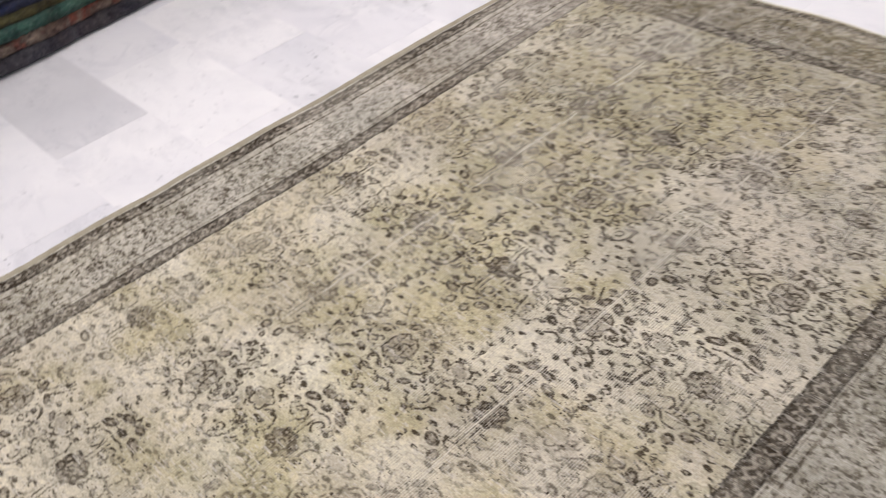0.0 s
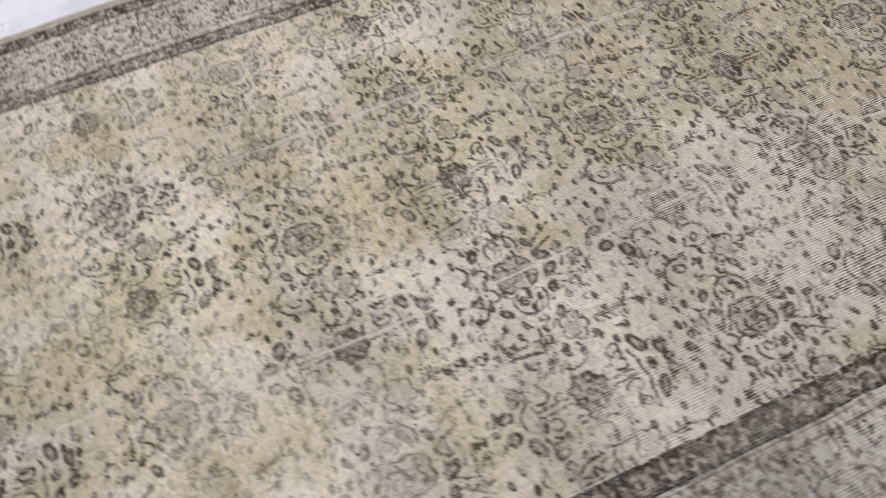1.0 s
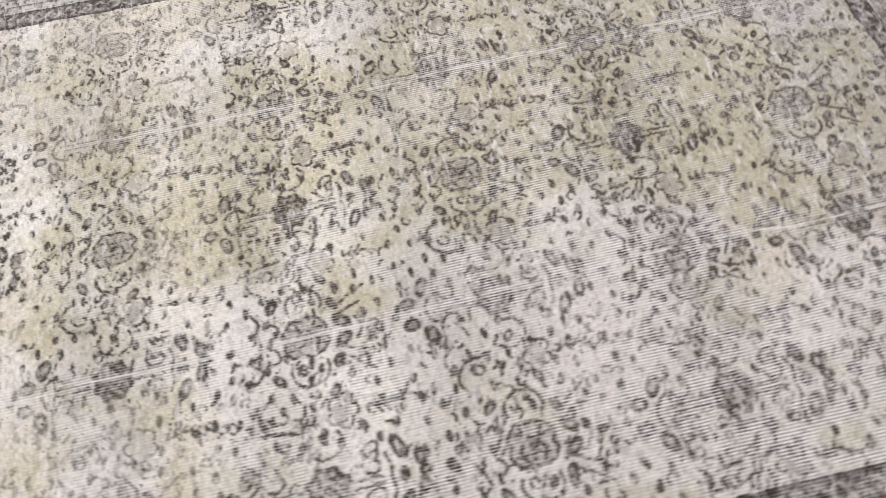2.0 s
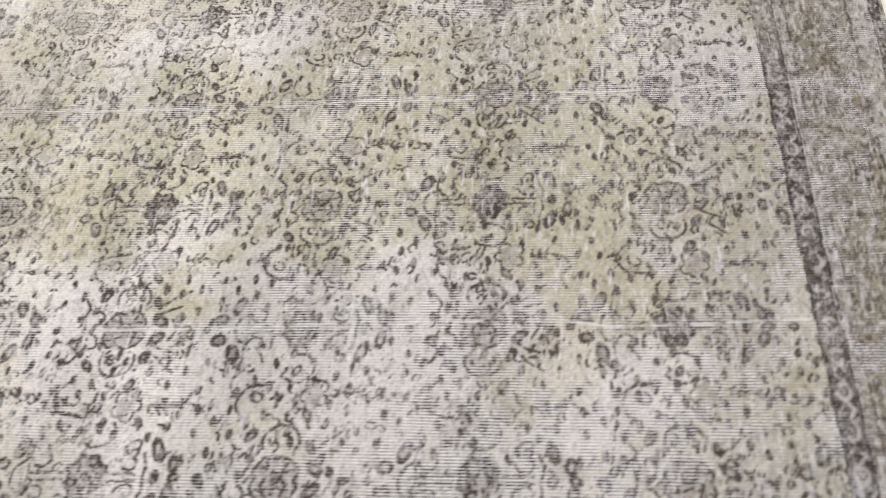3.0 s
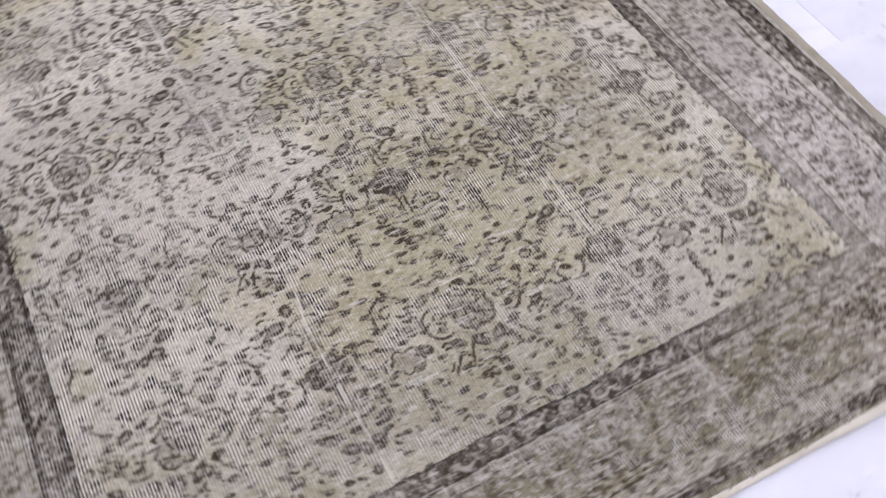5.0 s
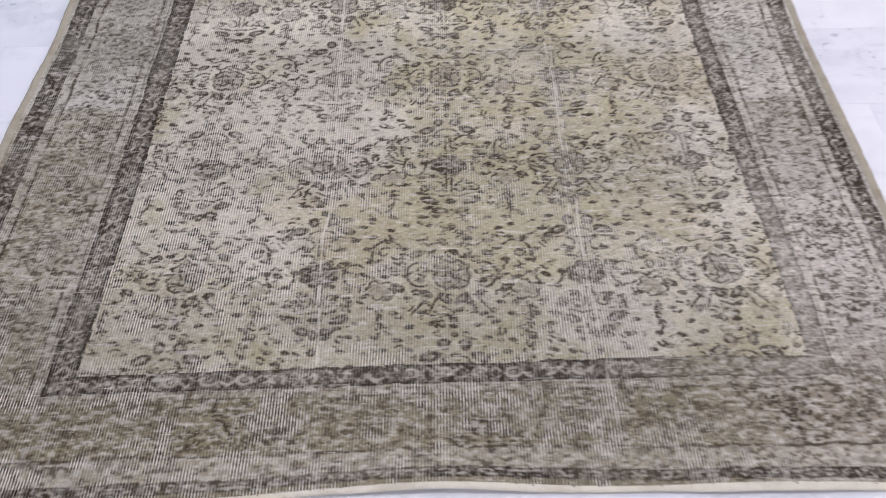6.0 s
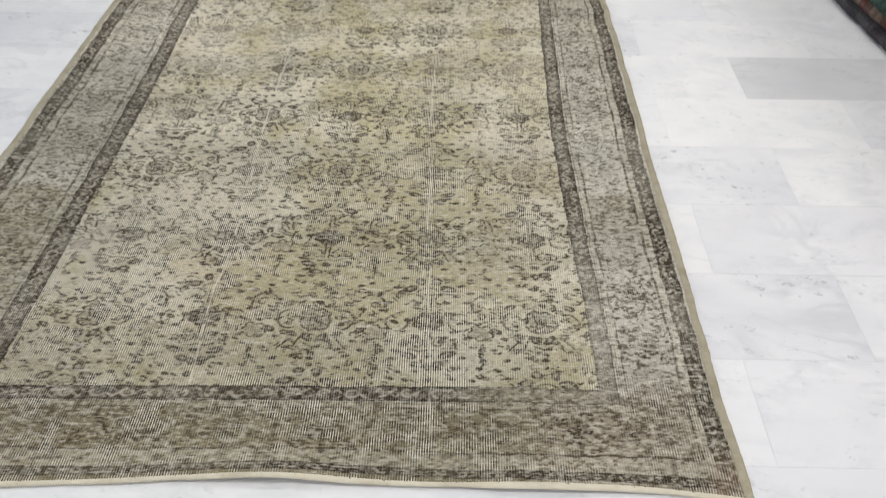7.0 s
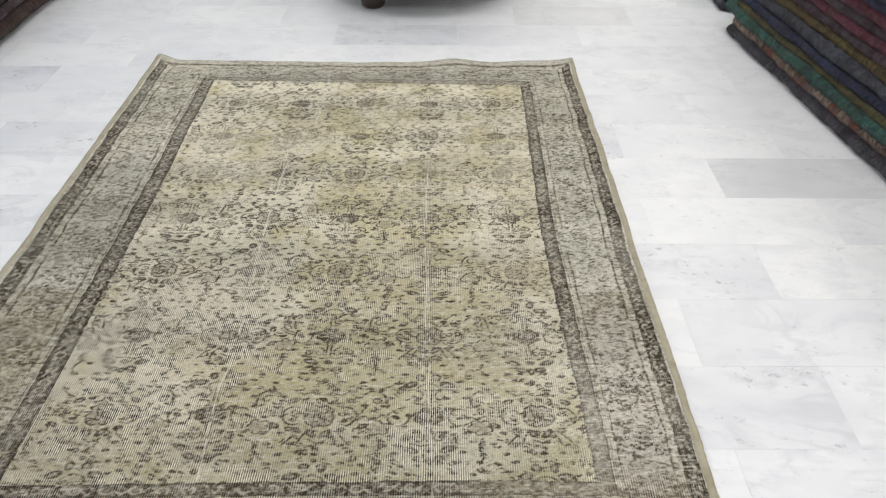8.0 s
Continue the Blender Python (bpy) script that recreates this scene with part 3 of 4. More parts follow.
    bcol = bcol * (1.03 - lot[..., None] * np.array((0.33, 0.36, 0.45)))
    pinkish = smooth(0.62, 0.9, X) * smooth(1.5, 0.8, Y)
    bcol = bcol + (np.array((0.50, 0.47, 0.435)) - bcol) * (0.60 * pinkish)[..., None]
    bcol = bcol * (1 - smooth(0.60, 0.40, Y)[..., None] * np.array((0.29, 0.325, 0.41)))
    bcol = bcol * (1 - 0.16 * smooth(0.86, 1.0, X) * smooth(0.75, 0.45, Y))[..., None]
    umber = np.array((0.034, 0.024, 0.012))

    # inner and outer guard: dark bands with pale scrolls, faded along their way
    gc, oc = guard_cell(False), guard_cell(True)
    g1 = (d > 0) & (d <= 0.165)
    jog = 0.02 * (fnoise(X * 7, Y * 7, 59) - 0.5)
    gl = sample(gc.dark, gc, S + jog, d / 0.165 * 0.05) * (0.12 + 0.95 * smooth(0.30, 0.62, vnoise(X * 110, Y * 110, 60)))
    gdark, gpale = np.array((0.042, 0.030, 0.018)), np.array((0.40, 0.36, 0.29))
    gcol = gdark + (gpale - gdark) * gl[..., None]
    fade1 = smooth(0.44, 0.74, fnoise(S * 3.3, d * 0 + side * 3.1, 61, 3))
    pale1 = np.clip(0.22 * fade1 + 0.40 * (1 - side) * (Y > 2.5) + 0.70 * smooth(0.48, 0.72, X) * (1 - side) * (Y < 1) + 0.45 * side * smooth(1.25, 0.7, Y) * (X > 0.5), 0, 0.85)
    gcol = gcol + (bcol - gcol) * pale1[..., None]
    salt = 0.30 * smooth(0.55, 0.63, fnoise(X * 120, Y * 95, 67, 2))
    gcol = gcol + (np.array((0.40, 0.365, 0.29)) - gcol) * salt[..., None]
    gedge = g1 & ((d < 0.018) | (d > 0.150))
    gcol = np.where(gedge[..., None], gcol * 0.6, gcol)

    G0 = np.where(side, 0.77, 0.86)
    G1 = np.where(side, 0.915, 0.945)
    g2 = (d > G0) & (d <= G1)
    ol = sample(oc.dark, oc, S + jog, (d - G0) / (G1 - G0) * 0.05) * (0.12 + 0.95 * smooth(0.30, 0.62, vnoise(X * 110, Y * 110, 62)))
    ocol = gdark * 0.8 + (gpale - gdark * 0.8) * ol[..., None]
    fade2 = smooth(0.42, 0.62, fnoise(S * 6.1, d * 0 + side * 7.7 + 3.0 * (X > 0), 63, 3))
    ocol = ocol + (bcol - ocol) * np.clip(0.22 * fade2 + 0.05 * (1 - side) * (Y > 2.5), 0, 1)[..., None]
    ocol = ocol + (np.array((0.40, 0.365, 0.29)) - ocol) * salt[..., None]

    strip = ((d > 0.165) & (d <= M0)) | ((d > M1) & (d <= G0))
    scol = bcol * 0.65 + np.array((0.52, 0.48, 0.385)) * 0.35
    scol = scol * (1 - 0.35 * smooth(0.55, 0.70, vnoise(S * 75, d * 22, 64)))[..., None]
    wav = 0.012 * (fnoise(X * 9, Y * 9, 65) - 0.5)
    thin = np.zeros(X.shape)
    for at, wide, much in ((0.240, 0.013, 0.8), (0.695, 0.016, 0.95), (0.185, 0.008, 0.5)):
        thin = np.maximum(thin, much * smooth(wide * 1.1, wide * 0.4, np.abs(d + wav - at)))
    thin = thin * (0.30 + 0.70 * smooth(0.36, 0.56, fnoise(S * 14, d * 60, 66, 2)))

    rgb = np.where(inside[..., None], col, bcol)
    rgb = np.where(g1[..., None], gcol, rgb)
    rgb = np.where(g2[..., None], ocol, rgb)
    rgb = np.where(strip[..., None], scol, rgb)
    rgb = rgb + (umber * 1.8 - rgb) * thin[..., None]

    # outlines and fillings, rubbed away in places, broken into short bits
    rub = smooth(0.32, 0.62, fnoise(X * 6.0, Y * 5.0, 71))
    bits = smooth(0.34, 0.50, fnoise(X * 95, Y * 150, 73, 2))
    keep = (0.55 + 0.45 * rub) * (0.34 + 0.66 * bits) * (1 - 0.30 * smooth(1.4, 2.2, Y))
    petal = np.array((0.215, 0.185, 0.142))
    cloudy = smooth(0.16, 0.52, dense) * (0.45 + 0.55 * smooth(0.35, 0.60, fnoise(X * 22, Y * 26, 74, 2)))
    fillc = np.where(inside, np.maximum(grey * (0.46 + 0.42 * rub) * (0.62 + 0.38 * smooth(0.30, 0.60, fnoise(X / 0.009, Y / 0.006, 72, 2))), 0.25 * cloudy), 0)
    rgb = rgb + (petal - rgb) * fillc[..., None]
    ink = np.where(inside, dark * keep, np.where(main, bd * (0.38 + 0.35 * rub) * (0.2 + 0.8 * bits), 0))
    loose = vnoise(X / 0.0052, Y / 0.0042, 76)
    ink = ink * np.where(inside, 0.50 + 0.50 * smooth(0.16, 0.32, loose), 0.25 + 0.75 * smooth(0.30, 0.50, loose))
    ink = np.maximum(ink, np.where(inside, 0.65 * smooth(0.74, 0.84, fnoise(X / 0.0080, Y / 0.0046, 78, 2)) * smooth(0.10, 0.30, wide_dense), 0))
    tone = umber + (np.array((0.066, 0.048, 0.027)) - umber) * vnoise(X * 60, Y * 60, 75)[..., None]
    rgb = rgb + (tone - rgb) * (0.97 * np.clip(ink * 1.7, 0, 1))[..., None]

    # loose dark and pale tufts
    tuft = fnoise(X / 0.0125, Y / 0.0065, 77, 2)
    share = np.where(inside, 0.24, np.where(main | strip, 0.80, 0.35 + 0.5 * pale1))
    down = smooth(0.62, 0.70, tuft) * share
    rgb = rgb + (tone * 1.25 - rgb) * (0.88 * down)[..., None]
    up = smooth(0.40, 0.28, tuft) * np.where(inside, 0.22, np.where(main | strip, 0.60, 0.20 + 0.4 * pale1))
    rgb = rgb + (np.array((0.58, 0.55, 0.47)) - rgb) * (0.8 * up)[..., None]

    stain = smooth(1.02, 1.10, X) * smooth(0.36, 0.27, Y) * (0.4 + 0.6 * vnoise(X * 40, Y * 40, 79))
    rgb = rgb + (np.array((0.17, 0.095, 0.05)) - rgb) * (0.6 * stain)[..., None]

    weft = smooth(0.70, 0.80, fnoise(X / 0.030, Y / 0.0050, 80, 2)) * np.where(inside, 0.55, 0.40)
    rgb = rgb + (np.array((0.70, 0.66, 0.57)) - rgb) * weft[..., None]

    speck = smooth(0.78, 0.86, vnoise(X / 0.0055, Y / 0.0045, 82)) * 0.28
    rgb = rgb + (np.array((0.74, 0.70, 0.61)) - rgb) * speck[..., None]

    # weft bands of a slightly different dye lot, and darker patches
    band = fnoise(Y * 7.0, X * 0.35, 81, 3)
    rgb = rgb * (0.88 + 0.20 * smooth(0.25, 0.75, band))[..., None]
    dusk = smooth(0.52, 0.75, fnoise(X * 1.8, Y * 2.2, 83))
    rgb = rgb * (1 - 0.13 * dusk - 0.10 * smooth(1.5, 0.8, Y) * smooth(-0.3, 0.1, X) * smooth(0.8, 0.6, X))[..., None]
    rose = smooth(0.58, 0.75, fnoise(X * 2.6, Y * 2.6, 85)) * 0.08
    rgb = rgb * (1 + rose[..., None] * np.array((0.10, -0.08, -0.02)))
    knot = vnoise(X / 0.0042, Y / 0.0034, 87)
    rgb = rgb * (0.83 + 0.34 * knot)[..., None]

    # the rug is darker down one long side, and paler at two corners of the border
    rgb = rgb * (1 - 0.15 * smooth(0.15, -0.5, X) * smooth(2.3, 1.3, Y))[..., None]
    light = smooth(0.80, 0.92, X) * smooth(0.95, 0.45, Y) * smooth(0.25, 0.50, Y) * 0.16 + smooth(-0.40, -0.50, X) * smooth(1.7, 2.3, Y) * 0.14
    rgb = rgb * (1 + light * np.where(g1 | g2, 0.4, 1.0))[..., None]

    # creases and rubbed streaks along the warp
    zone = 0.20 + 0.22 * smooth(2.3, 1.5, Y) + 0.56 * smooth(1.9, 0.8, Y) * smooth(1.0, 0.1, X) + 0.42 * smooth(1.15, 0.45, Y)
    pile = np.maximum(smooth(0.44, 0.58, n2) * smooth(0.80, 0.4, bare), smooth(0.58, 0.70, vnoise(X * 38, Y * 46, 92)))
    patchy = 0.22 + 0.78 * smooth(0.38, 0.58, fnoise(X * 11, Y * 11, 91, 4))
    wear = zone * patchy * (1 - 0.7 * pile) * (0.35 + 0.65 * smooth(0.34, 0.56, fnoise(X * 60, Y * 42, 96, 2)))
    cream = np.array((0.70, 0.66, 0.55))
    for cx, slope, y0, y1, wid, amt in ((-0.020, -0.018, 0.24, 2.25, 0.0035, 0.9), (0.502, -0.03, 0.30, 1.30, 0.0035, 0.8), (0.566, 0, 1.18, 1.36, 0.006, 0.9),
                                        (0.474, 0.0, 0.26, 2.05, 0.0035, 0.8), (0.03, 0.0, 2.3, 3.05, 0.005, 0.6), (0.735, 0.01, 0.85, 1.25, 0.004, 0.5)):
        line = cx + slope * (Y - 0.5) + 0.018 * (vnoise(Y * 4, X * 0 + cx * 9, 93) - 0.5) + 0.007 * (vnoise(Y * 26, X * 0 + cx * 9, 94) - 0.5)
        hit = np.exp(-((X - line) / (0.7 * wid)) ** 2) * smooth(y0 - 0.05, y0 + 0.05, Y) * smooth(y1 + 0.05, y1 - 0.05, Y)
        hit = hit * np.where(inside, 1.0, 0.5) * smooth(0.42, 0.58, fnoise(X * 70, Y * 30, 95)) * amt
        rgb = rgb + (cream - rgb) * hit[..., None]
        wide = np.exp(-((X - line) / 0.022) ** 2) * smooth(y0 - 0.05, y0 + 0.05, Y) * smooth(y1 + 0.05, y1 - 0.05, Y)
        wear = wear + 0.22 * wide
    wear = np.clip(wear * np.where(inside, 1.0, np.where(g1 | g2, 0.35, 0.35 + 0.45 * smooth(0.6, 0.4, Y))), 0, 1)

    # the lying form
    u, v = (X - RX0) / (RX1 - RX0), (Y - RY0) / (RY1 - RY0)
    PX = X + side_shift(Y, 1) * smooth(0.16, 0.0, u) + side_shift(Y, 2) * smooth(0.84, 1.0, u)
    PY = Y + (near_edge(X) - RY0) * smooth(0.045, 0.0, v) + (far_edge(X) - RY1) * smooth(0.90, 1.0, v)
    Z = 0.0065 + lift(X, PY) + 0.0006 * (1 - np.clip(ink, 0, 1)) + 0.0005 * knot
    P = np.stack([PX, PY, Z], -1)
    me = grid_mesh("woven_face", P, M_PILE)
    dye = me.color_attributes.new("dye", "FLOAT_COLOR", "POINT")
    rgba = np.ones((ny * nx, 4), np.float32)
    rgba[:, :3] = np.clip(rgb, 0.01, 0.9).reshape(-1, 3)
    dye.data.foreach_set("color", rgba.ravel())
    wa = me.attributes.new("wear", "FLOAT", "POINT")
    wa.data.foreach_set("value", wear.astype(np.float32).ravel())

    root = empty("rug", AXIS, 1.6, 0)
    ob = new("woven_face", me)
    ob.parent = root
    ob.matrix_parent_inverse = root.matrix_world.inverted()
    tagged(ob, "worn low pile with rubbed floral pattern")

    # whipped cords down both long sides, cotton hems at both ends
    for sgn, seed, xe in ((-1, 1, RX0 + 0.010), (1, 2, RX1 - 0.009)):
        n = 700
        y = np.linspace(0, 1, n)
        yy = near_edge(np.array(xe)) - 0.004 + y * (far_edge(np.array(xe)) - near_edge(np.array(xe)) + 0.008)
        cx = xe + side_shift(yy, seed)
        cz = 0.0045 + lift(np.full(n, xe), yy)
        a = np.linspace(0, 2 * np.pi, 13)
        fat = 1 + 0.16 * (vnoise(yy * 70, yy * 0, 5) - 0.5)
        PX = cx[:, None] + 0.0110 * fat[:, None] * np.cos(a)
        PZ = cz[:, None] + 0.0052 * fat[:, None] * np.sin(a)
        PZ = np.maximum(PZ, 0.0012)
        PY = np.repeat(yy[:, None], 13, 1)
        me = grid_mesh("selvedge", np.stack([PX, PY, PZ], -1), M_SELV)
        ob = new("selvedge", me)
        ob.parent = root
        ob.matrix_parent_inverse = root.matrix_world.inverted()
        tagged(ob, "overcast olive-beige wool edge cord")
    for edge, sgn in ((near_edge, -1), (far_edge, 1)):
        n = 500
        x = np.linspace(RX0 + 0.004, RX1 - 0.004, n)
        ye = edge(x)
        cz = 0.0035 + lift(x, ye)
        a = np.linspace(0, 2 * np.pi, 11)
        wide = (0.0085 if sgn < 0 else 0.005) * (1 + 0.5 * (vnoise(x * 9, x * 0, 7) - 0.5))
        PX = np.repeat(x[:, None], 11, 1)
        PY = ye[:, None] + wide[:, None] * np.cos(a)
        PZ = np.maximum(cz[:, None] + 0.0042 * np.sin(a), 0.001)
        me = grid_mesh("hem", np.stack([PX, PY, PZ], -1), M_HEM if sgn < 0 else M_WORNHEM)
        ob = new("hem", me)
        ob.parent = root
        ob.matrix_parent_inverse = root.matrix_world.inverted()
        tagged(ob, "cream cotton hem" if sgn < 0 else "thin dark worn hem")
    tagged(root, "worn beige and olive vintage rug with a faded floral field", "rug")


build_rug()


# ---- stacked folded rugs ----
def rug_cloth(name, cols, scale, stripe=0.0):
    """Overdyed wool seen on a fold: dye that changes along the rug, knots in rows, worn tips."""
    k = Mat(name)
    co = k.coords()
    st = k.n("ShaderNodeMapping", Vector=co, Scale=(scale * 1.2, scale * 1.6, scale * 1.2)).outputs[0]
    f = k.noise(st, 1.0, 6, 0.72, 0.8)
    c = k.ramp(f, tuple((0.32 + 0.36 * i / max(1, len(cols) - 1), col) for i, col in enumerate(cols)))
    blot = k.noise(k.n("ShaderNodeMapping", Vector=co, Scale=(45, 38, 45)).outputs[0], 1.0, 4, 0.7)
    c = k.mix(k.ramp(blot, ((0.48, (0, 0, 0)), (0.62, (0.75, 0.75, 0.75)))), c, k.mix(1.0, c, (0.28, 0.27, 0.33), "MULTIPLY"))
    fine = k.noise(k.n("ShaderNodeMapping", Vector=co, Scale=(150, 240, 150)).outputs[0], 1.0, 3, 0.7)
    c = k.mix(k.ramp(fine, ((0.5, (0, 0, 0)), (0.75, (0.7, 0.7, 0.7)))), c, k.mix(1.0, c, (0.35, 0.33, 0.33), "MULTIPLY"))
    y = k.n("ShaderNodeSeparateXYZ", Vector=co).outputs["Y"]
    row = k.math("SINE", k.math("ADD", k.math("MULTIPLY", y, 2 * math.pi / 0.017), k.math("MULTIPLY", blot, 9.0)))
    worn = k.ramp(k.noise(k.n("ShaderNodeMapping", Vector=co, Scale=(70, 110, 70)).outputs[0], 1.0, 5, 0.75), ((0.52, (0, 0, 0)), (0.66, (stripe, stripe, stripe))))
    c = k.mix(worn, c, k.mix(0.5, k.mix(1.0, c, (2.6, 2.4, 2.4), "MULTIPLY"), (0.20, 0.185, 0.18)))
    band = k.noise(k.n("ShaderNodeMapping", Vector=co, Scale=(1.0, 5.0, 1.0)).outputs[0], 1.0, 4, 0.65)
    c = k.mix(k.ramp(band, ((0.42, (0, 0, 0)), (0.62, (0.7, 0.7, 0.7)))), c, k.mix(1.0, c, (0.55, 0.40, 0.38), "MULTIPLY"))
    k.bsdf.inputs["Specular IOR Level"].default_value = 0.15
    k.bsdf.inputs["Sheen Weight"].default_value = 0.08
    return k.done(c, 0.9, k.bump(k.math("ADD", k.math("ADD", fine, k.math("MULTIPLY", row, 0.10)), k.math("MULTIPLY", blot, 1.5)), 0.9, 0.006))


CLOTH = {
    "charcoal": rug_cloth("cloth_charcoal", ((0.030, 0.030, 0.042), (0.062, 0.060, 0.072), (0.100, 0.098, 0.102)), 6, 0.6),
    "mixed": rug_cloth("cloth_mixed", ((0.08, 0.055, 0.048), (0.32, 0.25, 0.19), (0.12, 0.085, 0.07), (0.26, 0.07, 0.045), (0.30, 0.24, 0.18)), 4, 0.6),
    "green": rug_cloth("cloth_green", ((0.0130, 0.0416, 0.0364), (0.0260, 0.0858, 0.0676), (0.0585, 0.1365, 0.1014)), 6, 0.7),
    "olive": rug_cloth("cloth_olive", ((0.0407, 0.0407, 0.0155), (0.0816, 0.0744, 0.0276), (0.0614, 0.0507, 0.0181)), 9, 0.45),
    "navy": rug_cloth("cloth_navy", ((0.0052, 0.0091, 0.0286), (0.0130, 0.0208, 0.0585), (0.0234, 0.0260, 0.0468)), 6, 0.5),
    "slate": rug_cloth("cloth_slate", ((0.0228, 0.0299, 0.0442), (0.0527, 0.0598, 0.0777), (0.0797, 0.0797, 0.0941)), 10, 0.50),
    "gold": rug_cloth("cloth_gold", ((0.0480, 0.0300, 0.0120), (0.1026, 0.0810, 0.0234), (0.0688, 0.0399, 0.0182)), 8, 0.50),
    "plum": rug_cloth("cloth_plum", ((0.0339, 0.0194, 0.0303), (0.0608, 0.0393, 0.0501), (0.0810, 0.0594, 0.0666)), 10, 0.50),
    "rose": rug_cloth("cloth_rose", ((0.0390, 0.0221, 0.0312), (0.1300, 0.0221, 0.0416), (0.0806, 0.0468, 0.0520)), 5, 0.6),
    "brown": rug_cloth("cloth_brown", ((0.0205, 0.0118, 0.0090), (0.0515, 0.0263, 0.0191), (0.0681, 0.0465, 0.0321)), 9, 0.45),
}


def folded_rug(cloth, seed, x, y0, y1, z, thick, depth, toward, label, drift=0.0):
    """One rug folded into a thick pad; its round fold faces the aisle. toward: -1 when the fold faces down the x axis."""
    n = 260
    t = np.linspace(0, 1, n)
    y = y0 + (y1 - y0) * t
    r = thick / 2
    sway = 0.030 * (fnoise(t * 6, t * 0 + seed, seed, 3) - 0.5) + drift * (y - y0)
    puff = 1 + 0.30 * (fnoise(t * 13, t * 0 + 2, seed + 3, 2) - 0.5)
    rise = 0.016 * (fnoise(t * 7, t * 0 + 5, seed // 100 * 31, 2) - 0.5) * min(1.0, z / 0.1)
    gap = np.clip(np.minimum(y - y0, y1 - y) / 0.05, 0, 1)
    end = np.sqrt(np.clip(1 - (1 - gap) ** 2, 0.03, 1))
    a = np.linspace(np.pi / 2, 3 * np.pi / 2, 15)
    back = np.linspace(1, 0, 8)
    # the outline of the pad: along the top, round the fold, back along the bottom
    px = np.concatenate([depth * back, 1.25 * r * np.cos(a), depth * back[::-1]])
    pz = np.concatenate([np.full(8, r), r * np.sin(a), np.full(8, -r)])
    nose = np.concatenate([np.linspace(0, 1, 8), np.ones(15), np.linspace(1, 0, 8)])
    rnd = fnoise(y[:, None] * 22, np.arange(len(px))[None, :] * 0.35, seed + 9, 3) - 0.5
    lump = fnoise(y * 6, y * 0 + 4, seed + 21, 2) - 0.5
    PX = x + toward * -1 * (px[None, :] + (0.012 * rnd + 0.012 * lump[:, None] + 0.004 * np.sin(y * 2 * np.pi / 0.035 + 9 * lump)[:, None] * np.clip(3 * lump, 0, 1)[:, None] + 0.06 * (1 - end)[:, None]) * nose[None, :]) + sway[:, None]
    PZ = z + r + rise[:, None] + pz[None, :] * (puff * (0.25 + 0.75 * end))[:, None] + 0.005 * rnd * nose[None, :]
    PZ = np.maximum(PZ, z + 0.0005)
    PY = np.repeat(y[:, None], len(px), 1)
    P = np.stack([PX, PY, PZ], -1)
    me = grid_mesh("folded_rug", P, CLOTH[cloth])
    ob = new("folded_rug", me)
    fill = bmesh.new()
    fill.from_mesh(me)
    bmesh.ops.holes_fill(fill, edges=[e for e in fill.edges if e.is_boundary])
    bmesh.ops.recalc_face_normals(fill, faces=fill.faces)
    fill.to_mesh(me)
    fill.free()
    me.shade_smooth()
    return tagged(ob, label, "folded rug", "rugs in the stacks")


z = 0.0
RIGHT = (("charcoal", 0.054, 0.00, "dark charcoal grey folded rug at the bottom of a stack"),
         ("mixed", 0.056, 0.012, "folded rug in rust, beige and brown in a stack"),
         ("green", 0.050, 0.00, "teal green overdyed folded rug in a stack"),
         ("olive", 0.034, 0.014, "thin olive folded rug in a stack"),
         ("navy", 0.040, 0.032, "dark navy folded rug in a stack"),
         ("slate", 0.053, 0.045, "slate blue folded rug in a stack"),
         ("gold", 0.048, 0.07, "gold and brown folded rug in a stack"),
         ("plum", 0.042, 0.085, "dusky plum folded rug in a stack"),
         ("rose", 0.042, 0.09, "rose and grey folded rug in a stack"),
         ("plum", 0.045, 0.10, "grey plum folded rug in a stack"),
         ("rose", 0.05, 0.11, "faded crimson folded rug in a stack"),
         ("navy", 0.05, 0.10, "navy folded rug near the top of a stack"),
         ("slate", 0.05, 0.11, "slate grey folded rug high in a stack"),
         ("plum", 0.05, 0.12, "dusky plum folded rug high in a stack"),
         ("navy", 0.05, 0.12, "dark navy folded rug on top of a stack"))
for i, (cloth, th, back, label) in enumerate(RIGHT):
    folded_rug(cloth, 100 + i * 7, 2.272 + back, 0.35 + 0.03 * (i % 3), 3.52 + 0.03 * ((i * 5) % 3) + {"green": 0.05, "mixed": -0.08}.get(cloth, 0.0), z, th * 1.0, 1.0, -1, label, -0.095)
    z += th * 0.86
z = 0.0
for i, (cloth, th, back) in enumerate((("slate", 0.05, 0.0), ("navy", 0.05, 0.01), ("plum", 0.05, 0.03), ("charcoal", 0.06, 0.03), ("gold", 0.05, 0.05), ("navy", 0.05, 0.06))):
    folded_rug(cloth, 500 + i * 7, 2.04 + back, 3.82 + 0.02 * (i % 2), 5.9, z, th, 1.0, -1, "dark folded rug in a stack further back")
    z += th * 0.97
z = 0.02
LEFT = (("brown", 0.07, 0.0, "dark brown folded rug at the bottom of a stack"), ("plum", 0.06, 0.02, "dark plum folded rug in a stack"),
        ("brown", 0.06, 0.03, "brown and red folded rug in a stack"), ("charcoal", 0.06, 0.03, "charcoal folded rug in a stack"),
        ("gold", 0.05, 0.05, "brown and gold folded rug in a stack"), ("navy", 0.06, 0.05, "navy folded rug on top of a stack"))
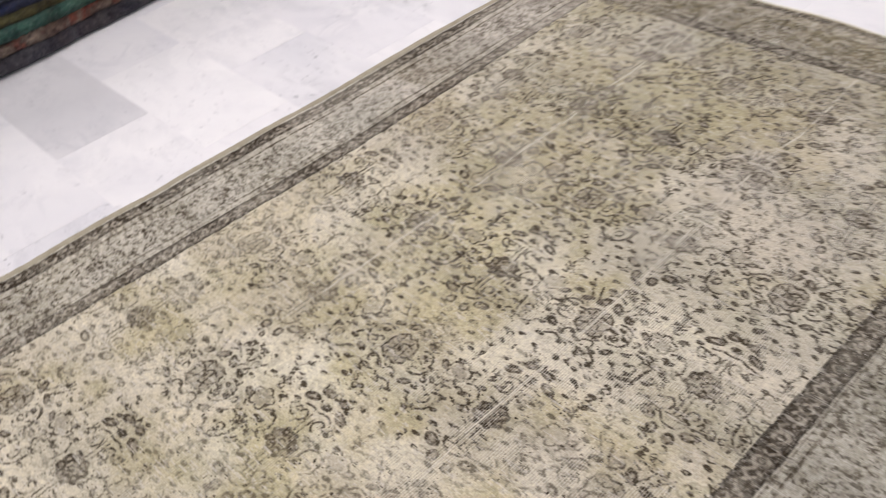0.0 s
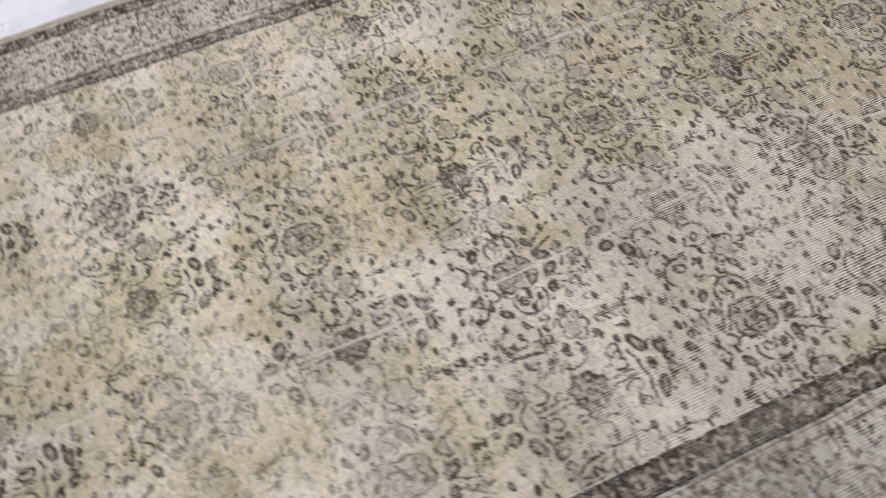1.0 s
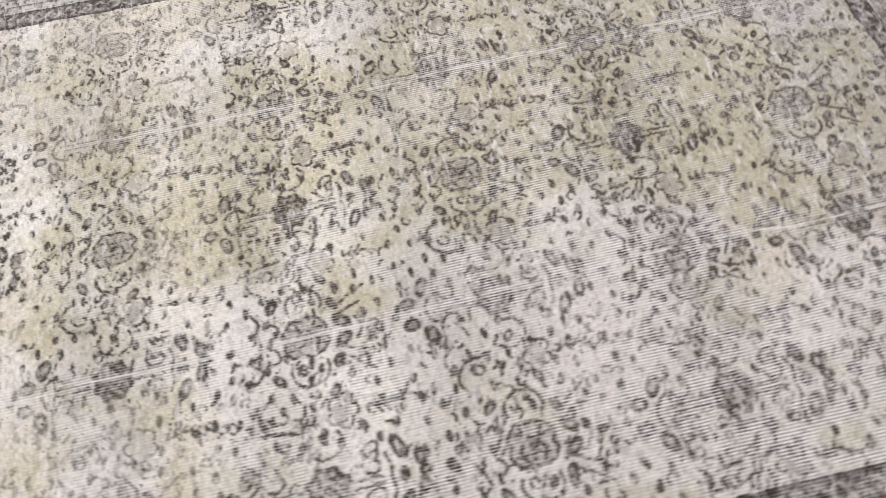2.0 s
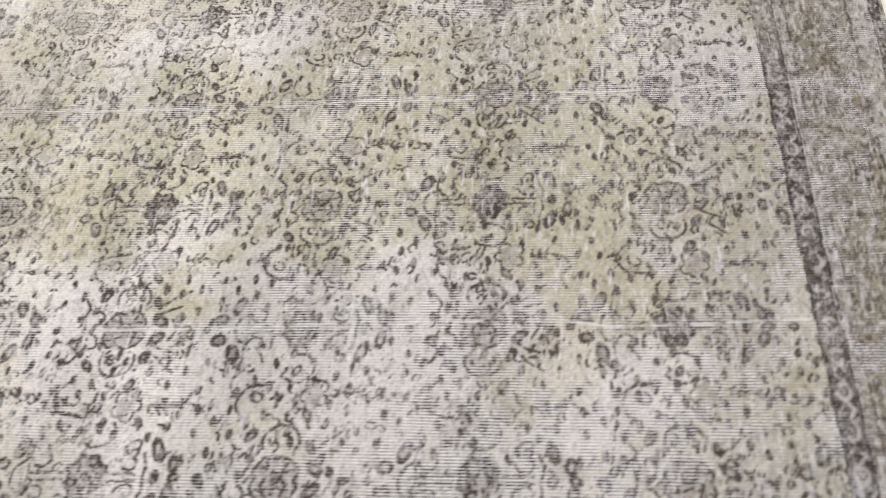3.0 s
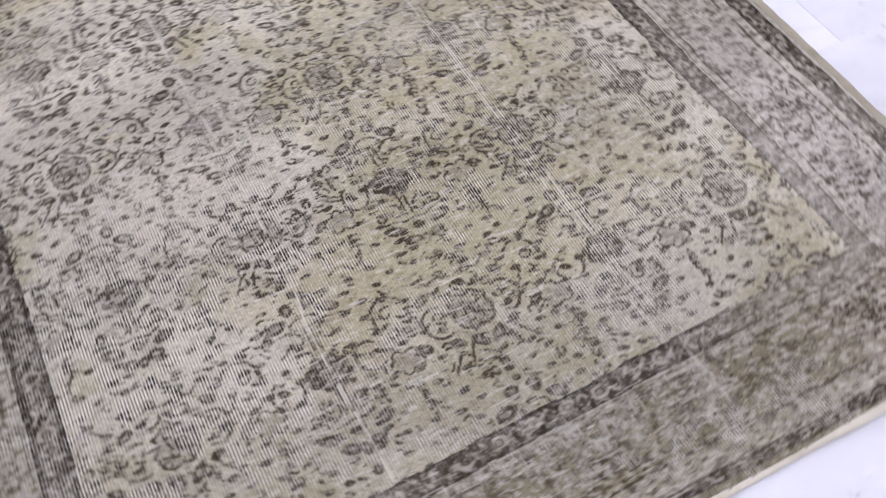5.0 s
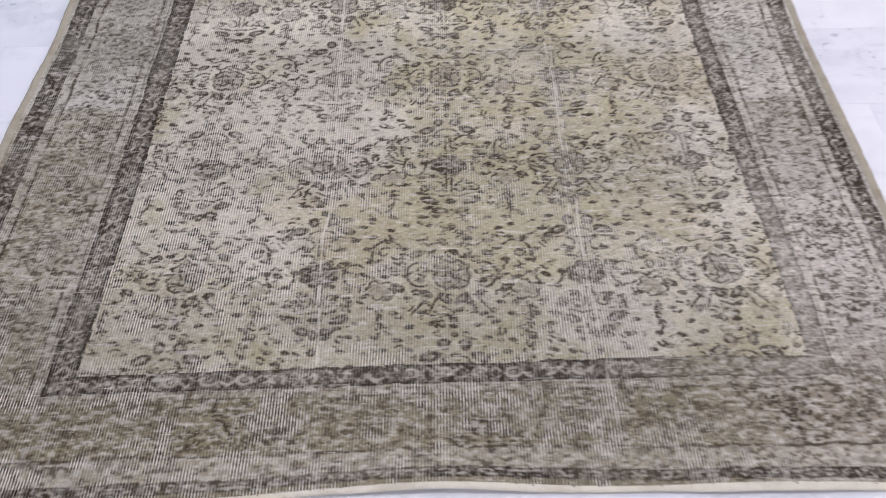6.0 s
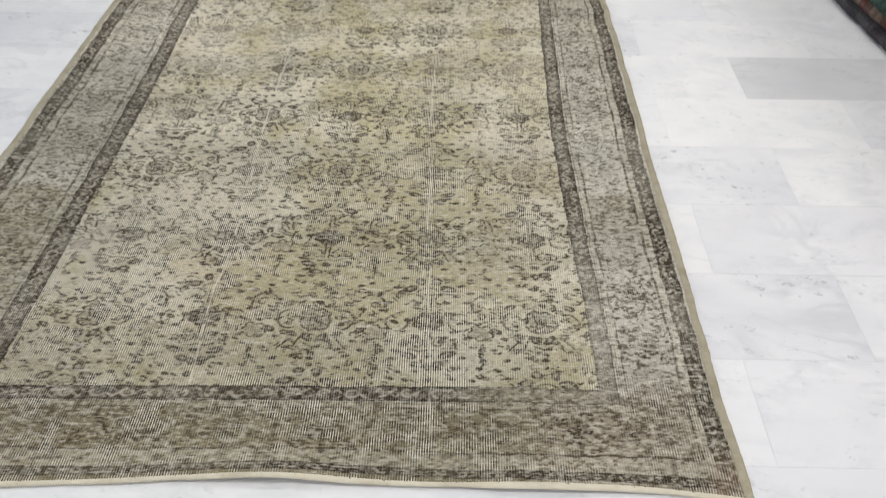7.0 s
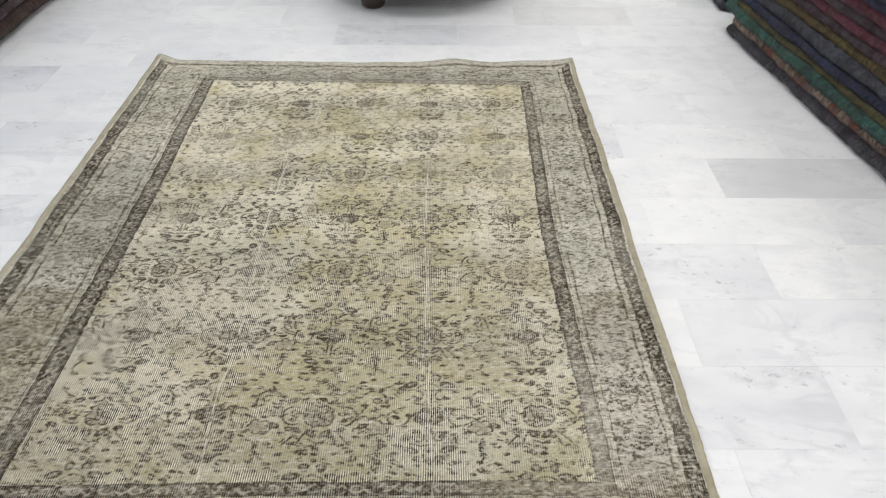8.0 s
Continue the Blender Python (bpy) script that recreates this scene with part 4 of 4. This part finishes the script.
for i, (cloth, th, back, label) in enumerate(LEFT):
    folded_rug(cloth, 300 + i * 7, -1.60 - back, 3.02 + 0.03 * (i % 2), 5.6, z, th, 1.0, 1, label)
    z += th * 0.97

# assumed board, set into the dark gap below the left stack
k = Mat("pallet_board")
M_BOARD = k.done(k.mix(k.noise(k.n("ShaderNodeMapping", Vector=k.coords(), Scale=(3, 40, 40)).outputs[0], 1.0, 5), (0.03, 0.022, 0.016), (0.07, 0.05, 0.035)), 0.7)
tagged(part("pallet", box(bmesh.new(), -2.62, -1.66, 3.06, 5.55, 0.0, 0.02, 0.003), M_BOARD, smooth=False), "low dark wooden board under a stack of rugs", "pallet")

# ---- round ottoman at the far end ----
k = Mat("ottoman_leather")
v = k.coords()
M_LEATHER = k.done(k.mix(k.noise(v, 7, 5), (0.045, 0.05, 0.062), (0.085, 0.09, 0.105)), k.math("ADD", k.math("MULTIPLY", k.noise(v, 20, 3), 0.2), 0.35), k.bump(k.noise(v, 120, 4), 0.3, 0.002))
k = Mat("dark_wood")
M_DARKWOOD = k.done(k.mix(k.noise(k.n("ShaderNodeMapping", Vector=k.coords(), Scale=(10, 10, 60)).outputs[0], 1.0, 5), (0.018, 0.010, 0.007), (0.05, 0.026, 0.016)), 0.3)


def lathe(profile, segments=40):
    bm = bmesh.new()
    rings = []
    for r, zz in profile:
        rings.append([bm.verts.new((r * math.cos(2 * math.pi * i / segments), r * math.sin(2 * math.pi * i / segments), zz)) for i in range(segments)])
    for a, b in zip(rings[:-1], rings[1:]):
        for i in range(segments):
            bm.faces.new((a[i], a[(i + 1) % segments], b[(i + 1) % segments], b[i]))
    bm.faces.new(rings[0][::-1])
    bm.faces.new(rings[-1])
    return bm


OX, OY, OR = 0.40, 4.19, 0.52
otto = empty("ottoman", OX, OY, 0)
part("body", lathe(((0.20, 0.12), (OR - 0.06, 0.12), (OR, 0.155), (OR, 0.32), (OR - 0.02, 0.35)), 64), M_LEATHER, otto)
part("cushion", lathe(((OR - 0.03, 0.352), (OR + 0.01, 0.37), (OR + 0.01, 0.42), (OR - 0.05, 0.46), (0.2, 0.475)), 64), M_LEATHER, otto)
for i in range(3):
    a = radians(-129.5 + 120 * i)
    foot = part("foot", lathe(((0.045, 0.0), (0.062, 0.012), (0.066, 0.04), (0.055, 0.085), (0.042, 0.121)), 24), M_DARKWOOD, otto, "dark turned wooden bun foot")
    foot.matrix_basis = pose(0.382 * math.cos(a), 0.382 * math.sin(a), 0)
tagged(otto, "round dark leather ottoman on wooden bun feet", "ottoman")

# ---- floor ----
TW, TH = 0.6, 0.3
GREY = {(3, 6), (2, 12)}
PALE = {(2, 4), (2, 2), (-2, 7), (-2, 5), (-2, 4), (-3, 9), (3, 2), (1, 7), (0, 11)}
BRIGHT = {(1, 5), (-1, 6), (2, 5)}
floor = tagged(part("floor", box(bmesh.new(), X0 - 0.15, X1 + 0.15, Y0 - 0.15, Y1 + 0.15, -0.12, -0.0008), M_GROUT, smooth=False), "white and pale grey marble tiles in running bond", "floor", kind="structure")


def tile_mesh(name, w, h, material):
    bm = bmesh.new()
    g, b = 0.0003, 0.0003
    low = [bm.verts.new(p) for p in ((g, g, -0.01), (w - g, g, -0.01), (w - g, h - g, -0.01), (g, h - g, -0.01))]
    mid = [bm.verts.new(p) for p in ((g, g, -b), (w - g, g, -b), (w - g, h - g, -b), (g, h - g, -b))]
    top = [bm.verts.new(p) for p in ((g + b, g + b, 0), (w - g - b, g + b, 0), (w - g - b, h - g - b, 0), (g + b, h - g - b, 0))]
    for a, c in ((low, mid), (mid, top)):
        for i in range(4):
            bm.faces.new((a[i], a[(i + 1) % 4], c[(i + 1) % 4], c[i]))
    bm.faces.new(top)
    me = bpy.data.meshes.new(name)
    bm.to_mesh(me)
    bm.free()
    me.materials.append(material)
    return me


TILES = {m.name: tile_mesh("tile_" + m.name, TW, TH, m) for m in (M_WHITE, M_PALE, M_GREY, M_BRIGHT)}
rnd = random.Random(3)
rest = {m.name: ([], []) for m in (M_WHITE, M_PALE, M_GREY)}
for row in range(math.floor(Y0 / TH), math.ceil(Y1 / TH)):
    shift = 0.3 if row % 2 == 0 else 0.0
    for col in range(math.floor(X0 / TW) - 1, math.ceil(X1 / TW) + 1):
        x, y = col * TW + shift - (0.6 if row % 2 == 0 else 0.0), row * TH
        key = (col, row)
        r = rnd.random()
        mat = M_WHITE if r < 0.66 else M_PALE if r < 0.92 else M_GREY
        near = -1.9 < x < 2.6 and -0.6 < y < 4.8
        if near:
            mat = M_WHITE
        mat = M_GREY if key in GREY else M_PALE if key in PALE else M_BRIGHT if key in BRIGHT else mat
        if near:
            ob = new("tile", TILES[mat.name])
            ob.parent = floor
            ob.location = (x, y, rnd.uniform(-0.0002, 0.0))
        else:
            vs, fs = rest[mat.name]
            n = len(vs)
            vs += [(x + 0.0008, y + 0.0008, 0), (x + TW - 0.0008, y + 0.0008, 0), (x + TW - 0.0008, y + TH - 0.0008, 0), (x + 0.0008, y + TH - 0.0008, 0)]
            vs += [(a, b, -0.01) for a, b, _ in vs[n:n + 4]]
            fs += [(n, n + 1, n + 2, n + 3)] + [(n + i, n + 4 + i, n + 4 + (i + 1) % 4, n + (i + 1) % 4) for i in range(4)]
for name, (vs, fs) in rest.items():
    me = bpy.data.meshes.new("outer_tiles")
    me.from_pydata(vs, [], fs)
    me.materials.append(bpy.data.materials[name])
    ob = new("outer_tiles", me)
    ob.parent = floor
    tagged(ob, kind="stuff")
